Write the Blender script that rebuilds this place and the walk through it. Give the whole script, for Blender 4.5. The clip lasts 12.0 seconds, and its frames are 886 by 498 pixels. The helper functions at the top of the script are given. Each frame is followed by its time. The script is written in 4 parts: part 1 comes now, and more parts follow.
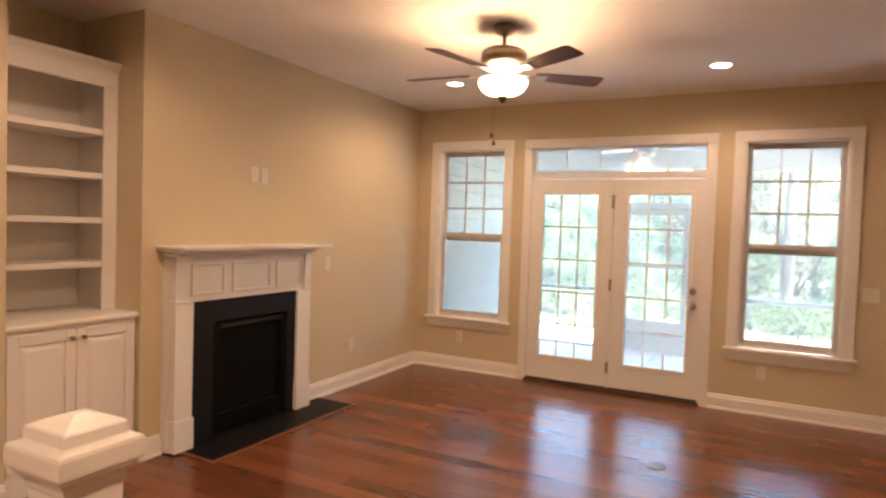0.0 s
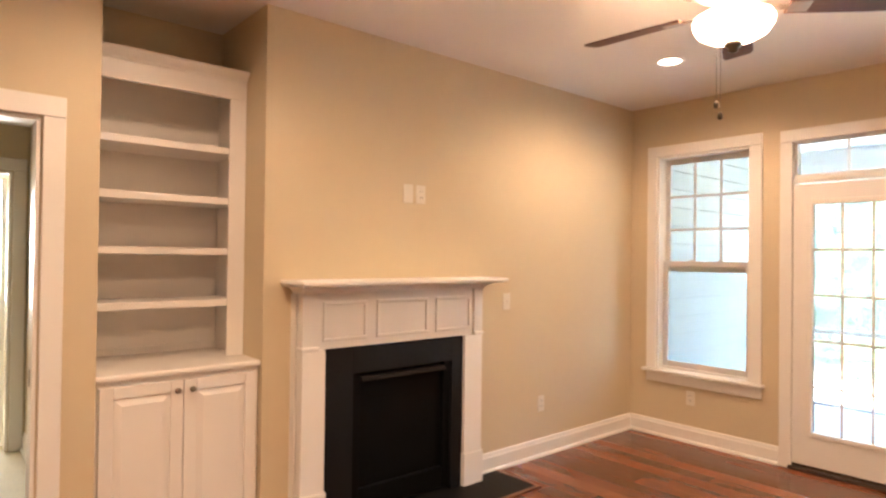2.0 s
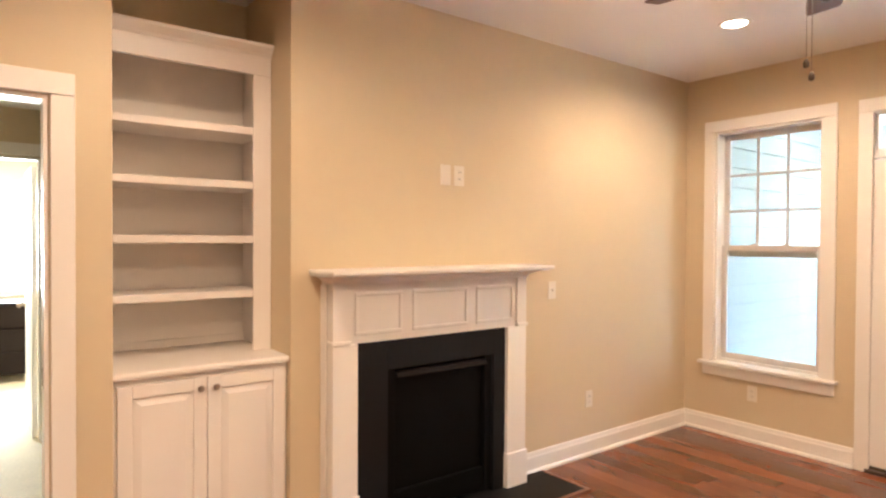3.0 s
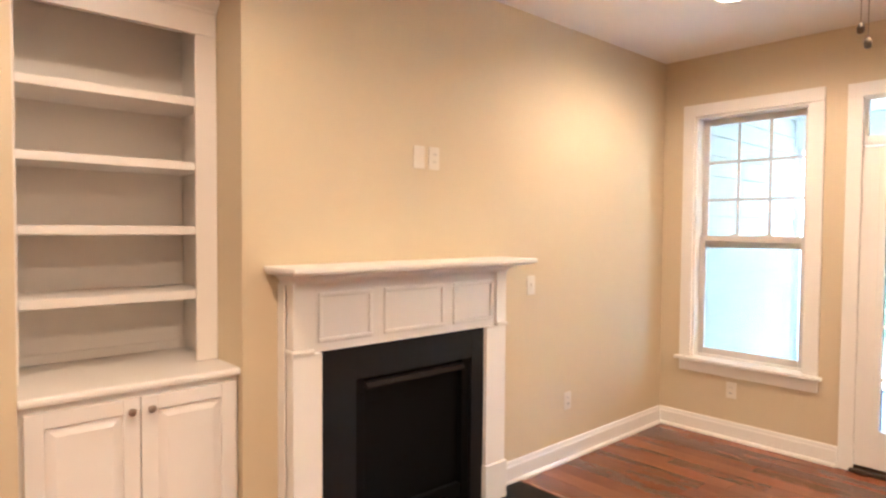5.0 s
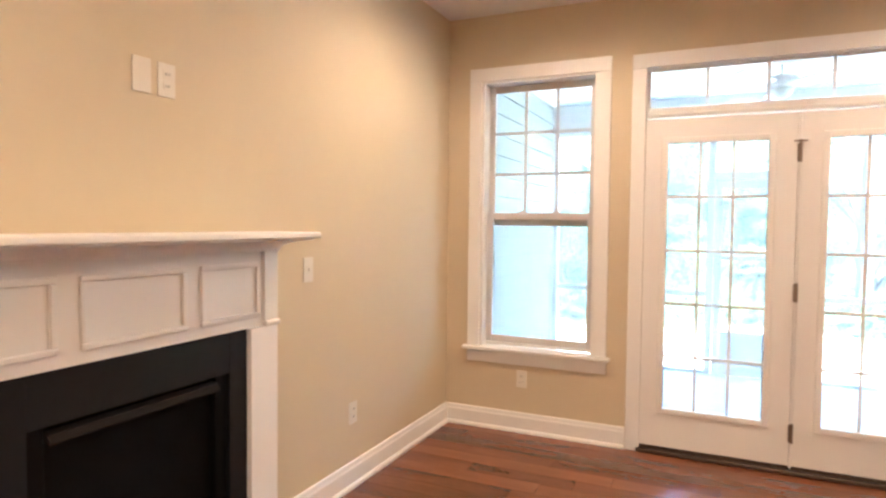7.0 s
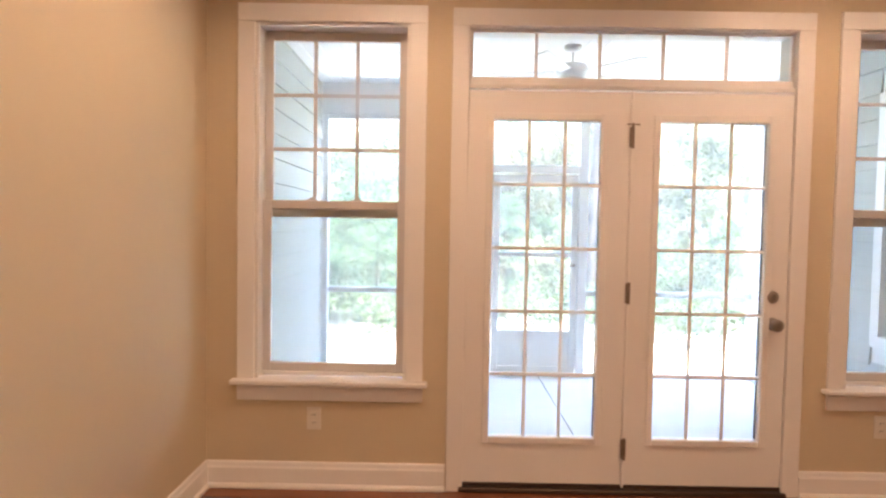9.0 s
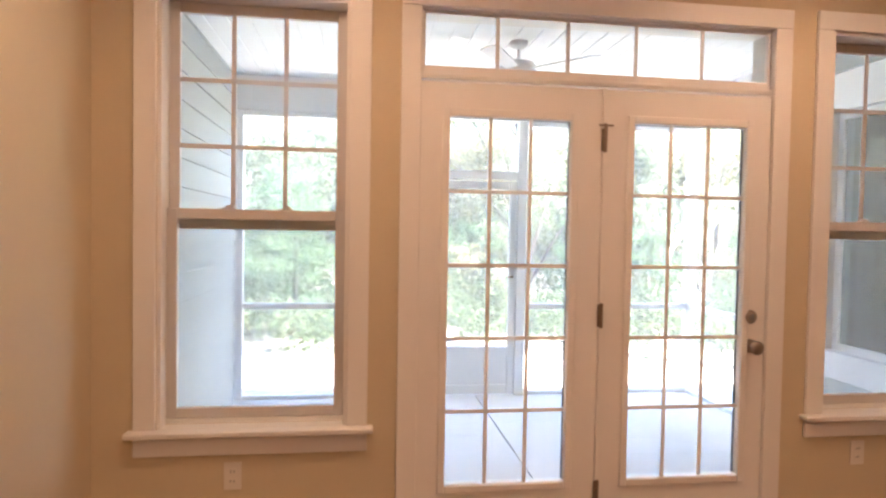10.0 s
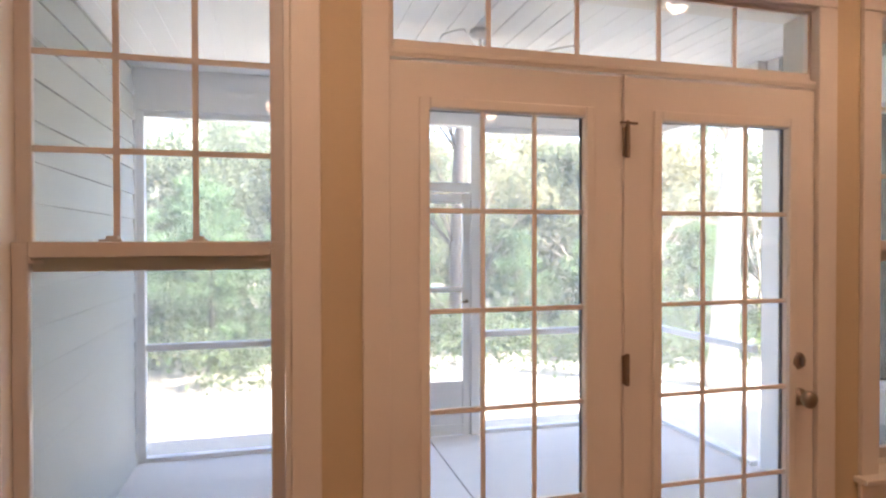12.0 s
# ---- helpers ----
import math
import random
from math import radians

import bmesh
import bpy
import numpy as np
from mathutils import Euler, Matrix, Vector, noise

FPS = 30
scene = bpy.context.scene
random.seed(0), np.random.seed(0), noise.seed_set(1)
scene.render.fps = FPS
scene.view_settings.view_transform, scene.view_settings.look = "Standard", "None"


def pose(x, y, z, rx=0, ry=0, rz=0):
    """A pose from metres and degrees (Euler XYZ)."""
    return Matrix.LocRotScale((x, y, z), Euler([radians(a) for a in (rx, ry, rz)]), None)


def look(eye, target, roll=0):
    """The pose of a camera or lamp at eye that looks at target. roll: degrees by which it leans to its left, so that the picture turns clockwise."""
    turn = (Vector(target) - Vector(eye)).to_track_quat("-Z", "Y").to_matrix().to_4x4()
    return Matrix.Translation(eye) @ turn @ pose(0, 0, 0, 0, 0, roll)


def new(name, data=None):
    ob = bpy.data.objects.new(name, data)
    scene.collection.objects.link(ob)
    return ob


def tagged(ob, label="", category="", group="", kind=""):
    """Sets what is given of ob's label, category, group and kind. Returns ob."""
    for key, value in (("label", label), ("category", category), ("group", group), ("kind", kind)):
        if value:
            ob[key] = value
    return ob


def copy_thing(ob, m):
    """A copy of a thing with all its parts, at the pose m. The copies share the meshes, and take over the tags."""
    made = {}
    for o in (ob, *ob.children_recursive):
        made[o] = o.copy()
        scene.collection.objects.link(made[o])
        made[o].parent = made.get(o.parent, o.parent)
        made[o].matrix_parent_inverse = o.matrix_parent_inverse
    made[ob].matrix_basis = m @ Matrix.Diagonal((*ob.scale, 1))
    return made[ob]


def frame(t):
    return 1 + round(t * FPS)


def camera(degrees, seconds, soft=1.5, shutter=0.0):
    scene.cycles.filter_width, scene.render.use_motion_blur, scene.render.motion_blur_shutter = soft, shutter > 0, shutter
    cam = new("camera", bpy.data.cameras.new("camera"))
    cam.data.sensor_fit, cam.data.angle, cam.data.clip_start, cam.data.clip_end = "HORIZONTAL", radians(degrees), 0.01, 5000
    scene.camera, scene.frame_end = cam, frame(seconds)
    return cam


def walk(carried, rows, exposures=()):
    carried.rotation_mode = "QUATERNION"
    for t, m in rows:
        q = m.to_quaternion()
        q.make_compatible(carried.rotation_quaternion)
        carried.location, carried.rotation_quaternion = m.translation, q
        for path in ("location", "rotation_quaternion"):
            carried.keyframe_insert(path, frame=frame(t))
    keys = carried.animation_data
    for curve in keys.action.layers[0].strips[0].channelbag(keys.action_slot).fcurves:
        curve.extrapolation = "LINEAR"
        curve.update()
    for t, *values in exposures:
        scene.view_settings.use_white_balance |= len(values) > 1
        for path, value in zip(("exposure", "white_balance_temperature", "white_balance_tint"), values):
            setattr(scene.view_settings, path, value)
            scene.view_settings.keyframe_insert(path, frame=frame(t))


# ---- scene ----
cam = camera(71.7, 12.0, soft=2.4, shutter=0.35)
PATH = [
    (0.0, look((3.418, -5.954, 1.54), (2.496, -4.181, 1.467), 1.9)),
    (0.5, look((3.321, -5.631, 1.515), (2.216, -3.964, 1.476), 1.4)),
    (1.0, look((3.283, -5.317, 1.476), (1.99, -3.791, 1.492), 0.9)),
    (1.5, look((3.139, -5.03, 1.497), (1.718, -3.623, 1.526), 0.9)),
    (2.0, look((3.032, -4.821, 1.499), (1.517, -3.516, 1.522), 0.7)),
    (2.5, look((2.907, -4.715, 1.511), (1.345, -3.465, 1.502), 0.5)),
    (3.0, look((2.807, -4.652, 1.511), (1.216, -3.441, 1.481), 0.3)),
    (5.0, look((2.405, -4.518, 1.529), (0.926, -3.173, 1.458), 0.4)),
    (5.5, look((2.251, -4.416, 1.511), (0.898, -2.944, 1.445), 0.5)),
    (6.0, look((2.064, -4.245, 1.503), (0.866, -2.646, 1.426), 0.7)),
    (6.5, look((1.920, -4.074, 1.449), (0.891, -2.362, 1.371), 0.7)),
    (7.0, look((1.768, -3.949, 1.401), (0.937, -2.131, 1.319), 0.6)),
    (7.5, look((1.586, -3.805, 1.364), (0.977, -1.902, 1.279), 0.7)),
    (9.5, look((1.138, -2.857, 1.377), (1.285, -0.864, 1.3), 1.0)),
    (10.0, look((1.072, -2.633, 1.404), (1.34, -0.651, 1.344), 1.0)),
    (10.5, look((1.057, -2.447, 1.435), (1.386, -0.475, 1.386), 1.1)),
    (11.0, look((1.034, -2.241, 1.466), (1.426, -0.281, 1.425), 0.8)),
    (11.5, look((1.009, -2.055, 1.48), (1.463, -0.107, 1.448), 0.3)),
    (12.0, look((0.991, -1.888, 1.478), (1.506, 0.045, 1.454), -0.1)),
]
EXPOSURES = [(0.0, 4.22, 6350, 14), (1.5, 4.62, 6200, 13), (2.5, 4.90, 5850, 8), (5.0, 5.08, 5300, 5), (6.5, 4.97, 5300, 5), (7.5, 4.70, 5450, 9), (9.5, 4.10, 6500, 21), (10.5, 3.85, 6650, 23), (12.0, 3.39, 6850, 26)]

walk(cam, PATH, exposures=EXPOSURES)

# ---- world, sun and lamps ----
SUN_ELEVATION, SUN_AZIMUTH = 60.0, 118.0
world = bpy.data.worlds.new("world")
scene.world = world
world.use_nodes = True
wn = world.node_tree
sky = wn.nodes.new("ShaderNodeTexSky")
sky.sky_type = "NISHITA"
sky.sun_disc = False
sky.sun_elevation = radians(SUN_ELEVATION)
sky.sun_rotation = radians(SUN_AZIMUTH)
wn.links.new(sky.outputs["Color"], wn.nodes["Background"].inputs["Color"])
wn.nodes["Background"].inputs["Strength"].default_value = 0.15


def lamp(name, kind, power, colour, m, **settings):
    data = bpy.data.lights.new(name, kind)
    data.energy, data.color = power, colour
    if "size" in settings:
        data.size = settings["size"]
    if "size_y" in settings:
        data.shape, data.size_y = "RECTANGLE", settings["size_y"]
    if "radius" in settings:
        data.shadow_soft_size = settings["radius"]
    if "angle" in settings:
        data.angle = radians(settings["angle"])
    if "spot" in settings:
        data.spot_size, data.spot_blend = radians(settings["spot"]), 0.6
    ob = new(name, data)
    ob.matrix_world = m
    return ob


WARM = (1.0, 0.66, 0.41)
el, az = radians(SUN_ELEVATION), radians(SUN_AZIMUTH)
toward_sun = Vector((math.sin(az) * math.cos(el), math.cos(az) * math.cos(el), math.sin(el)))
lamp("sun", "SUN", 5.0, (1.0, 0.95, 0.87), look(toward_sun * 50, (0, 0, 0)), angle=0.6)

ROOM_H = 2.81
FAN = (1.925, -2.34)
# First two are the room's own; the rear four are unseen, added as fill.
DOWNLIGHTS_AND_FILL = [(0.932, -1.045), (3.085, -0.925), (0.932, -4.0), (3.085, -4.0), (0.932, -6.8), (3.085, -6.8)]
for n in range(3):
    ang = 2 * math.pi * (n + 0.5) / 3 + 0.5
    lamp("fan_bulb", "POINT", 0.75, (1.0, 0.60, 0.33), pose(FAN[0] + 0.040 * math.cos(ang), FAN[1] + 0.040 * math.sin(ang), 2.448), radius=0.015)
# Lamps of the added rear four brighten the room from behind.
for n, (dx, dy) in enumerate(DOWNLIGHTS_AND_FILL):
    lamp("downlight_and_fill", "SPOT", (3.3, 3.1, 2.7, 5.4, 3.4, 8.5)[n], WARM, pose(dx, dy, ROOM_H - 0.03), radius=0.06, spot=168)
lamp("bedroom_window_light", "AREA", 10, (1.0, 0.97, 0.85), look((-5.45, -4.55, 1.5), (0, -4.55, 1.2)), size=1.3, size_y=1.2)


# ---- materials ----
def material(name, colour, rough=0.6, metal=0.0, vary=0.0, scale=3.0, bump=0.0, bump_scale=60.0, fine=0.0, per_object=0.0, stretch=(1, 1, 1),
             emit=None, strength=0.0, coat=0.0, island=0.0, rough_vary=0.0, specular=0.5):
    m = bpy.data.materials.new(name)
    m.use_nodes = True
    t = m.node_tree
    b = t.nodes["Principled BSDF"]
    b.inputs["Roughness"].default_value = rough
    b.inputs["Metallic"].default_value = metal
    b.inputs["Coat Weight"].default_value = coat
    b.inputs["Coat Roughness"].default_value = 0.15
    b.inputs["Specular IOR Level"].default_value = specular
    co = t.nodes.new("ShaderNodeTexCoord")
    mp = t.nodes.new("ShaderNodeMapping")
    mp.inputs["Scale"].default_value = stretch
    t.links.new(co.outputs["Object"], mp.inputs["Vector"])
    vec = mp.outputs[0]
    if per_object:
        own, far_off = t.nodes.new("ShaderNodeObjectInfo"), t.nodes.new("ShaderNodeMath")
        far_off.operation, far_off.inputs[1].default_value = "MULTIPLY", 37.0
        shift = t.nodes.new("ShaderNodeVectorMath")
        t.links.new(own.outputs["Random"], far_off.inputs[0])
        t.links.new(mp.outputs[0], shift.inputs[0])
        t.links.new(far_off.outputs[0], shift.inputs[1])
        vec = shift.outputs[0]
    value = None

    def add(a, socket, amount):
        """a + (socket - 0.5) * amount"""
        n = t.nodes.new("ShaderNodeMath")
        n.operation = "MULTIPLY_ADD"
        t.links.new(socket, n.inputs[0])
        n.inputs[1].default_value = amount
        n.inputs[2].default_value = -0.5 * amount
        if a is None:
            return n.outputs[0]
        s = t.nodes.new("ShaderNodeMath")
        t.links.new(a, s.inputs[0])
        t.links.new(n.outputs[0], s.inputs[1])
        return s.outputs[0]

    if vary:
        n = t.nodes.new("ShaderNodeTexNoise")
        n.inputs["Scale"].default_value, n.inputs["Detail"].default_value = scale, 6
        t.links.new(vec, n.inputs["Vector"])
        value = add(value, n.outputs["Fac"], vary * 2)
        if rough_vary:
            r = t.nodes.new("ShaderNodeMapRange")
            r.inputs["To Min"].default_value, r.inputs["To Max"].default_value = rough - rough_vary, rough + rough_vary
            t.links.new(n.outputs["Fac"], r.inputs["Value"])
            t.links.new(r.outputs[0], b.inputs["Roughness"])
    if fine:
        n = t.nodes.new("ShaderNodeTexNoise")
        n.inputs["Scale"].default_value, n.inputs["Detail"].default_value = scale * 12, 4
        t.links.new(vec, n.inputs["Vector"])
        value = add(value, n.outputs["Fac"], fine * 2)
    if per_object:
        o = t.nodes.new("ShaderNodeObjectInfo")
        value = add(value, o.outputs["Random"], per_object)
    if island:
        g = t.nodes.new("ShaderNodeNewGeometry")
        value = add(value, g.outputs["Random Per Island"], island)
    rgb = t.nodes.new("ShaderNodeRGB")
    rgb.outputs[0].default_value = (*colour, 1)
    if value is None:
        t.links.new(rgb.outputs[0], b.inputs["Base Color"])
    else:
        one = t.nodes.new("ShaderNodeMath")
        one.inputs[1].default_value = 1.0
        one.use_clamp = False
        t.links.new(value, one.inputs[0])
        v = t.nodes.new("ShaderNodeVectorMath")
        v.operation = "SCALE"
        t.links.new(rgb.outputs[0], v.inputs[0])
        t.links.new(one.outputs[0], v.inputs["Scale"])
        t.links.new(v.outputs[0], b.inputs["Base Color"])
    if bump:
        n = t.nodes.new("ShaderNodeTexNoise")
        n.inputs["Scale"].default_value, n.inputs["Detail"].default_value = bump_scale, 5
        t.links.new(vec, n.inputs["Vector"])
        k = t.nodes.new("ShaderNodeBump")
        k.inputs["Strength"].default_value, k.inputs["Distance"].default_value = bump, 0.01
        t.links.new(n.outputs["Fac"], k.inputs["Height"])
        t.links.new(k.outputs[0], b.inputs["Normal"])
    if emit:
        b.inputs["Emission Color"].default_value = (*emit, 1)
        b.inputs["Emission Strength"].default_value = strength
    return m


def glass(name, tint=(0.95, 0.98, 0.97), gloss=0.02):
    m = bpy.data.materials.new(name)
    m.use_nodes = True
    t = m.node_tree
    t.nodes.remove(t.nodes["Principled BSDF"])
    a, g, f, p, k, mix = (t.nodes.new("ShaderNode" + n) for n in ("BsdfTransparent", "BsdfGlossy", "LayerWeight", "Math", "Math", "MixShader"))
    a.inputs["Color"].default_value = (*tint, 1)
    g.inputs["Roughness"].default_value = gloss
    f.inputs["Blend"].default_value = 0.5
    p.operation, p.inputs[1].default_value = "POWER", 5.0
    k.operation, k.inputs[1].default_value, k.inputs[2].default_value = "MULTIPLY_ADD", 0.9, 0.035
    t.links.new(f.outputs["Facing"], p.inputs[0])
    t.links.new(p.outputs[0], k.inputs[0])
    t.links.new(k.outputs[0], mix.inputs[0])
    t.links.new(a.outputs[0], mix.inputs[1])
    t.links.new(g.outputs[0], mix.inputs[2])
    t.links.new(mix.outputs[0], t.nodes["Material Output"].inputs["Surface"])
    return m


WALL = material("tan_wall_paint", (0.61, 0.508, 0.343), 0.75, vary=0.03, scale=1.2, fine=0.015, bump=0.06, bump_scale=140)
CEIL = material("white_ceiling_paint", (0.78, 0.75, 0.71), 0.9, vary=0.02, scale=1.5, bump=0.10, bump_scale=90)
TRIM = material("white_semigloss_paint", (0.80, 0.77, 0.72), 0.38, vary=0.02, scale=4, bump=0.02, bump_scale=50)
BUILTIN = material("white_cabinet_paint", (0.79, 0.745, 0.69), 0.42, vary=0.025, scale=5, bump=0.03, bump_scale=70)
DOORPAINT = material("white_door_paint", (0.80, 0.77, 0.72), 0.35, vary=0.02, scale=3, bump=0.02, bump_scale=60)
VINYL = material("white_vinyl_sash", (0.60, 0.57, 0.54), 0.35, vary=0.02, scale=5)
WOOD = material("reddish_hardwood", (0.178, 0.061, 0.027), 0.23, vary=0.5, scale=1.6, fine=0.16, per_object=0.6, stretch=(1.3, 5, 5), bump=0.014,
                bump_scale=9, rough_vary=0.05, specular=0.62)
WOOD_FAR = material("reddish_hardwood_far", (0.178, 0.061, 0.027), 0.23, vary=0.5, scale=1.6, fine=0.16, island=0.6, stretch=(1.3, 5, 5), bump=0.014,
                    bump_scale=9, rough_vary=0.05, specular=0.62)
WOODTRIM = material("hardwood_border", (0.20, 0.075, 0.035), 0.3, vary=0.3, scale=4, stretch=(1, 1, 1))
GAP = material("dark_floor_joint", (0.03, 0.015, 0.010), 0.8)
SLATE = material("black_slate", (0.0058, 0.0058, 0.0064), 0.55, vary=0.3, scale=6, bump=0.08, bump_scale=30, specular=0.22)
IRON = material("black_painted_steel", (0.003, 0.003, 0.003), 0.6, vary=0.2, scale=9, bump=0.05, bump_scale=120, specular=0.08)
HOOD = material("dark_bronze_steel", (0.006, 0.004, 0.003), 0.6, metal=0.0, vary=0.2, scale=9, specular=0.12)
NICKEL = material("brushed_nickel", (0.36, 0.31, 0.26), 0.35, metal=1.0, vary=0.1, scale=20)
DARKMETAL = material("dark_bronze_metal", (0.10, 0.075, 0.055), 0.4, metal=0.8, vary=0.1, scale=20)
SCREWGREY = material("aged_hinge_metal", (0.26, 0.20, 0.155), 0.45, metal=0.8, vary=0.1, scale=20)
BLADE = material("dark_walnut_blade", (0.105, 0.038, 0.019), 0.55, vary=0.35, scale=6, stretch=(0.4, 5, 5), fine=0.15)
PLATE = material("white_plastic_plate", (0.71, 0.655, 0.56), 0.4, vary=0.01, scale=8)
# Shade inside sockets and behind vent slats, put in as a dark colour.
SLOT = material("shaded_slot", (0.10, 0.09, 0.08), 0.7)
BOWL = material("lit_frosted_bowl", (0.9, 0.85, 0.75), 0.3, emit=(1.0, 0.70, 0.42), strength=1.0)
BULB = material("lit_downlight_lens", (0.9, 0.88, 0.82), 0.4, emit=(1.0, 0.80, 0.58), strength=2.0)
EDGESTRIP = material("dark_edge_strip", (0.09, 0.10, 0.12), 0.6)
PANE = glass("clear_pane")
# Grey tint puts the dimness of the wing room into the glass.
DARKPANE = glass("shaded_pane", (0.62, 0.66, 0.68))


def mesh_screen(name, colour, cover):
    """Woven insect screen: mostly open, the threads diffuse and translucent."""
    m = bpy.data.materials.new(name)
    m.use_nodes = True
    t = m.node_tree
    t.nodes.remove(t.nodes["Principled BSDF"])
    clear, thread, glow, mix, half = (t.nodes.new("ShaderNode" + n) for n in ("BsdfTransparent", "BsdfDiffuse", "BsdfTranslucent", "MixShader", "MixShader"))
    thread.inputs["Color"].default_value = glow.inputs["Color"].default_value = (*colour, 1)
    half.inputs[0].default_value, mix.inputs[0].default_value = 0.5, cover
    t.links.new(thread.outputs[0], half.inputs[1])
    t.links.new(glow.outputs[0], half.inputs[2])
    t.links.new(clear.outputs[0], mix.inputs[1])
    t.links.new(half.outputs[0], mix.inputs[2])
    t.links.new(mix.outputs[0], t.nodes["Material Output"].inputs["Surface"])
    return m


SCREEN = mesh_screen("insect_screen_mesh", (0.62, 0.63, 0.63), 0.18)
HALFSCREEN = mesh_screen("window_screen_mesh", (0.22, 0.23, 0.24), 0.12)
CARPET = material("cream_carpet", (0.62, 0.54, 0.40), 0.95, vary=0.10, scale=5, fine=0.18, bump=0.5, bump_scale=220)
SIDING = material("pale_blue_siding", (0.445, 0.475, 0.465), 0.6, vary=0.04, scale=2, fine=0.03, stretch=(1, 0.4, 3), bump=0.06, bump_scale=40, per_object=0.05)
EXTTRIM = material("white_exterior_trim", (0.82, 0.83, 0.84), 0.5, vary=0.03, scale=3)
CONCRETE = material("porch_concrete", (0.68, 0.66, 0.63), 0.7, vary=0.10, scale=1.6, fine=0.06, bump=0.12, bump_scale=70)
PORCHCEIL = material("white_beadboard", (0.86, 0.87, 0.88), 0.6, vary=0.02, scale=3)
GRASS = material("dry_straw_lawn", (0.44, 0.41, 0.35), 0.95, vary=0.35, scale=0.8, fine=0.30, bump=0.5, bump_scale=25)
BARK = material("grey_bark", (0.085, 0.068, 0.056), 0.9, vary=0.5, scale=4, stretch=(3, 3, 0.6), bump=0.6, bump_scale=14)
# Strong sun on the bark is put into this pale base colour.
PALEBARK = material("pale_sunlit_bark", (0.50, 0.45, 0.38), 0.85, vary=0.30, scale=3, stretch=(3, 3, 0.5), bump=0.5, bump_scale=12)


def foliage(name, colour, spread=0.35, clump=1.1):
    """Leaves: half diffuse, half translucent, with tone that shifts leaf by leaf and clump by clump."""
    m = bpy.data.materials.new(name)
    m.use_nodes = True
    t = m.node_tree
    t.nodes.remove(t.nodes["Principled BSDF"])
    d, l, mix, g, k, v, rgb, co, n, c, both = (t.nodes.new("ShaderNode" + q) for q in (
        "BsdfDiffuse", "BsdfTranslucent", "MixShader", "NewGeometry", "Math", "VectorMath", "RGB", "TexCoord", "TexNoise", "Math", "Math"))
    rgb.outputs[0].default_value = (*colour, 1)
    k.operation, k.inputs[1].default_value, k.inputs[2].default_value = "MULTIPLY_ADD", spread, 1.0 - spread / 2
    n.inputs["Scale"].default_value, n.inputs["Detail"].default_value = 1.3, 2
    c.operation, c.inputs[1].default_value, c.inputs[2].default_value = "MULTIPLY_ADD", clump, 1.0 - clump / 2
    both.operation = "MULTIPLY"
    v.operation = "SCALE"
    t.links.new(g.outputs["Random Per Island"], k.inputs[0])
    t.links.new(co.outputs["Object"], n.inputs["Vector"])
    t.links.new(n.outputs["Fac"], c.inputs[0])
    t.links.new(k.outputs[0], both.inputs[0])
    t.links.new(c.outputs[0], both.inputs[1])
    t.links.new(rgb.outputs[0], v.inputs[0])
    t.links.new(both.outputs[0], v.inputs["Scale"])
    t.links.new(v.outputs[0], d.inputs["Color"])
    t.links.new(v.outputs[0], l.inputs["Color"])
    mix.inputs[0].default_value = 0.5
    t.links.new(d.outputs[0], mix.inputs[1])
    t.links.new(l.outputs[0], mix.inputs[2])
    t.links.new(mix.outputs[0], t.nodes["Material Output"].inputs["Surface"])
    return m


LEAF = foliage("broad_leaves", (0.195, 0.235, 0.150))
LEAF2 = foliage("yellow_green_leaves", (0.270, 0.270, 0.160))
NEEDLE = foliage("pine_needles", (0.150, 0.240, 0.130))
BRUSHLEAF = foliage("undergrowth_leaves", (0.140, 0.190, 0.105))
FARWOOD = material("far_woods", (0.22, 0.25, 0.19), 0.9, vary=0.6, scale=0.35, fine=0.5)
DARKWOOD = material("espresso_furniture", (0.014, 0.009, 0.008), 0.6, vary=0.2, scale=6, specular=0.15)
SHINGLE = material("grey_roof", (0.10, 0.10, 0.11), 0.9, vary=0.2, scale=5, bump=0.3, bump_scale=30)
DIM = material("dim_room_paint", (0.55, 0.54, 0.52), 0.8, vary=0.05, scale=2)


# ---- mesh helpers ----
def finish(name, bm, mat, parent=None, label="", smooth=False):
    me = bpy.data.meshes.new(name)
    bm.normal_update()
    bm.to_mesh(me)
    bm.free()
    if mat:
        me.materials.append(mat)
    if smooth:
        for p in me.polygons:
            p.use_smooth = True
    ob = new(name, me)
    if parent:
        ob.parent = parent
    if label:
        ob["label"] = label
    return ob


def part(name, bm, mat, parent, label="", smooth=False):
    return finish(name, bm, mat, parent, label, smooth)


def empty(name, at=(0, 0, 0), label="", category="", group="", kind=""):
    ob = new(name)
    ob.location = at
    ob.empty_display_size = 0.1
    return tagged(ob, label, category, group, kind)


def box(bm, x0, y0, z0, x1, y1, z1, bevel=0.0):
    vs = [bm.verts.new(p) for p in ((x0, y0, z0), (x1, y0, z0), (x1, y1, z0), (x0, y1, z0), (x0, y0, z1), (x1, y0, z1), (x1, y1, z1), (x0, y1, z1))]
    fs = [bm.faces.new([vs[i] for i in q]) for q in ((3, 2, 1, 0), (4, 5, 6, 7), (0, 1, 5, 4), (1, 2, 6, 5), (2, 3, 7, 6), (3, 0, 4, 7))]
    if bevel:
        edges = list({e for f in fs for e in f.edges})
        bmesh.ops.bevel(bm, geom=edges, offset=bevel, segments=2, affect="EDGES", profile=0.5)
    return bm


def boxes(*rows, bevel=0.0):
    bm = bmesh.new()
    for r in rows:
        box(bm, *r, bevel=bevel)
    return bm


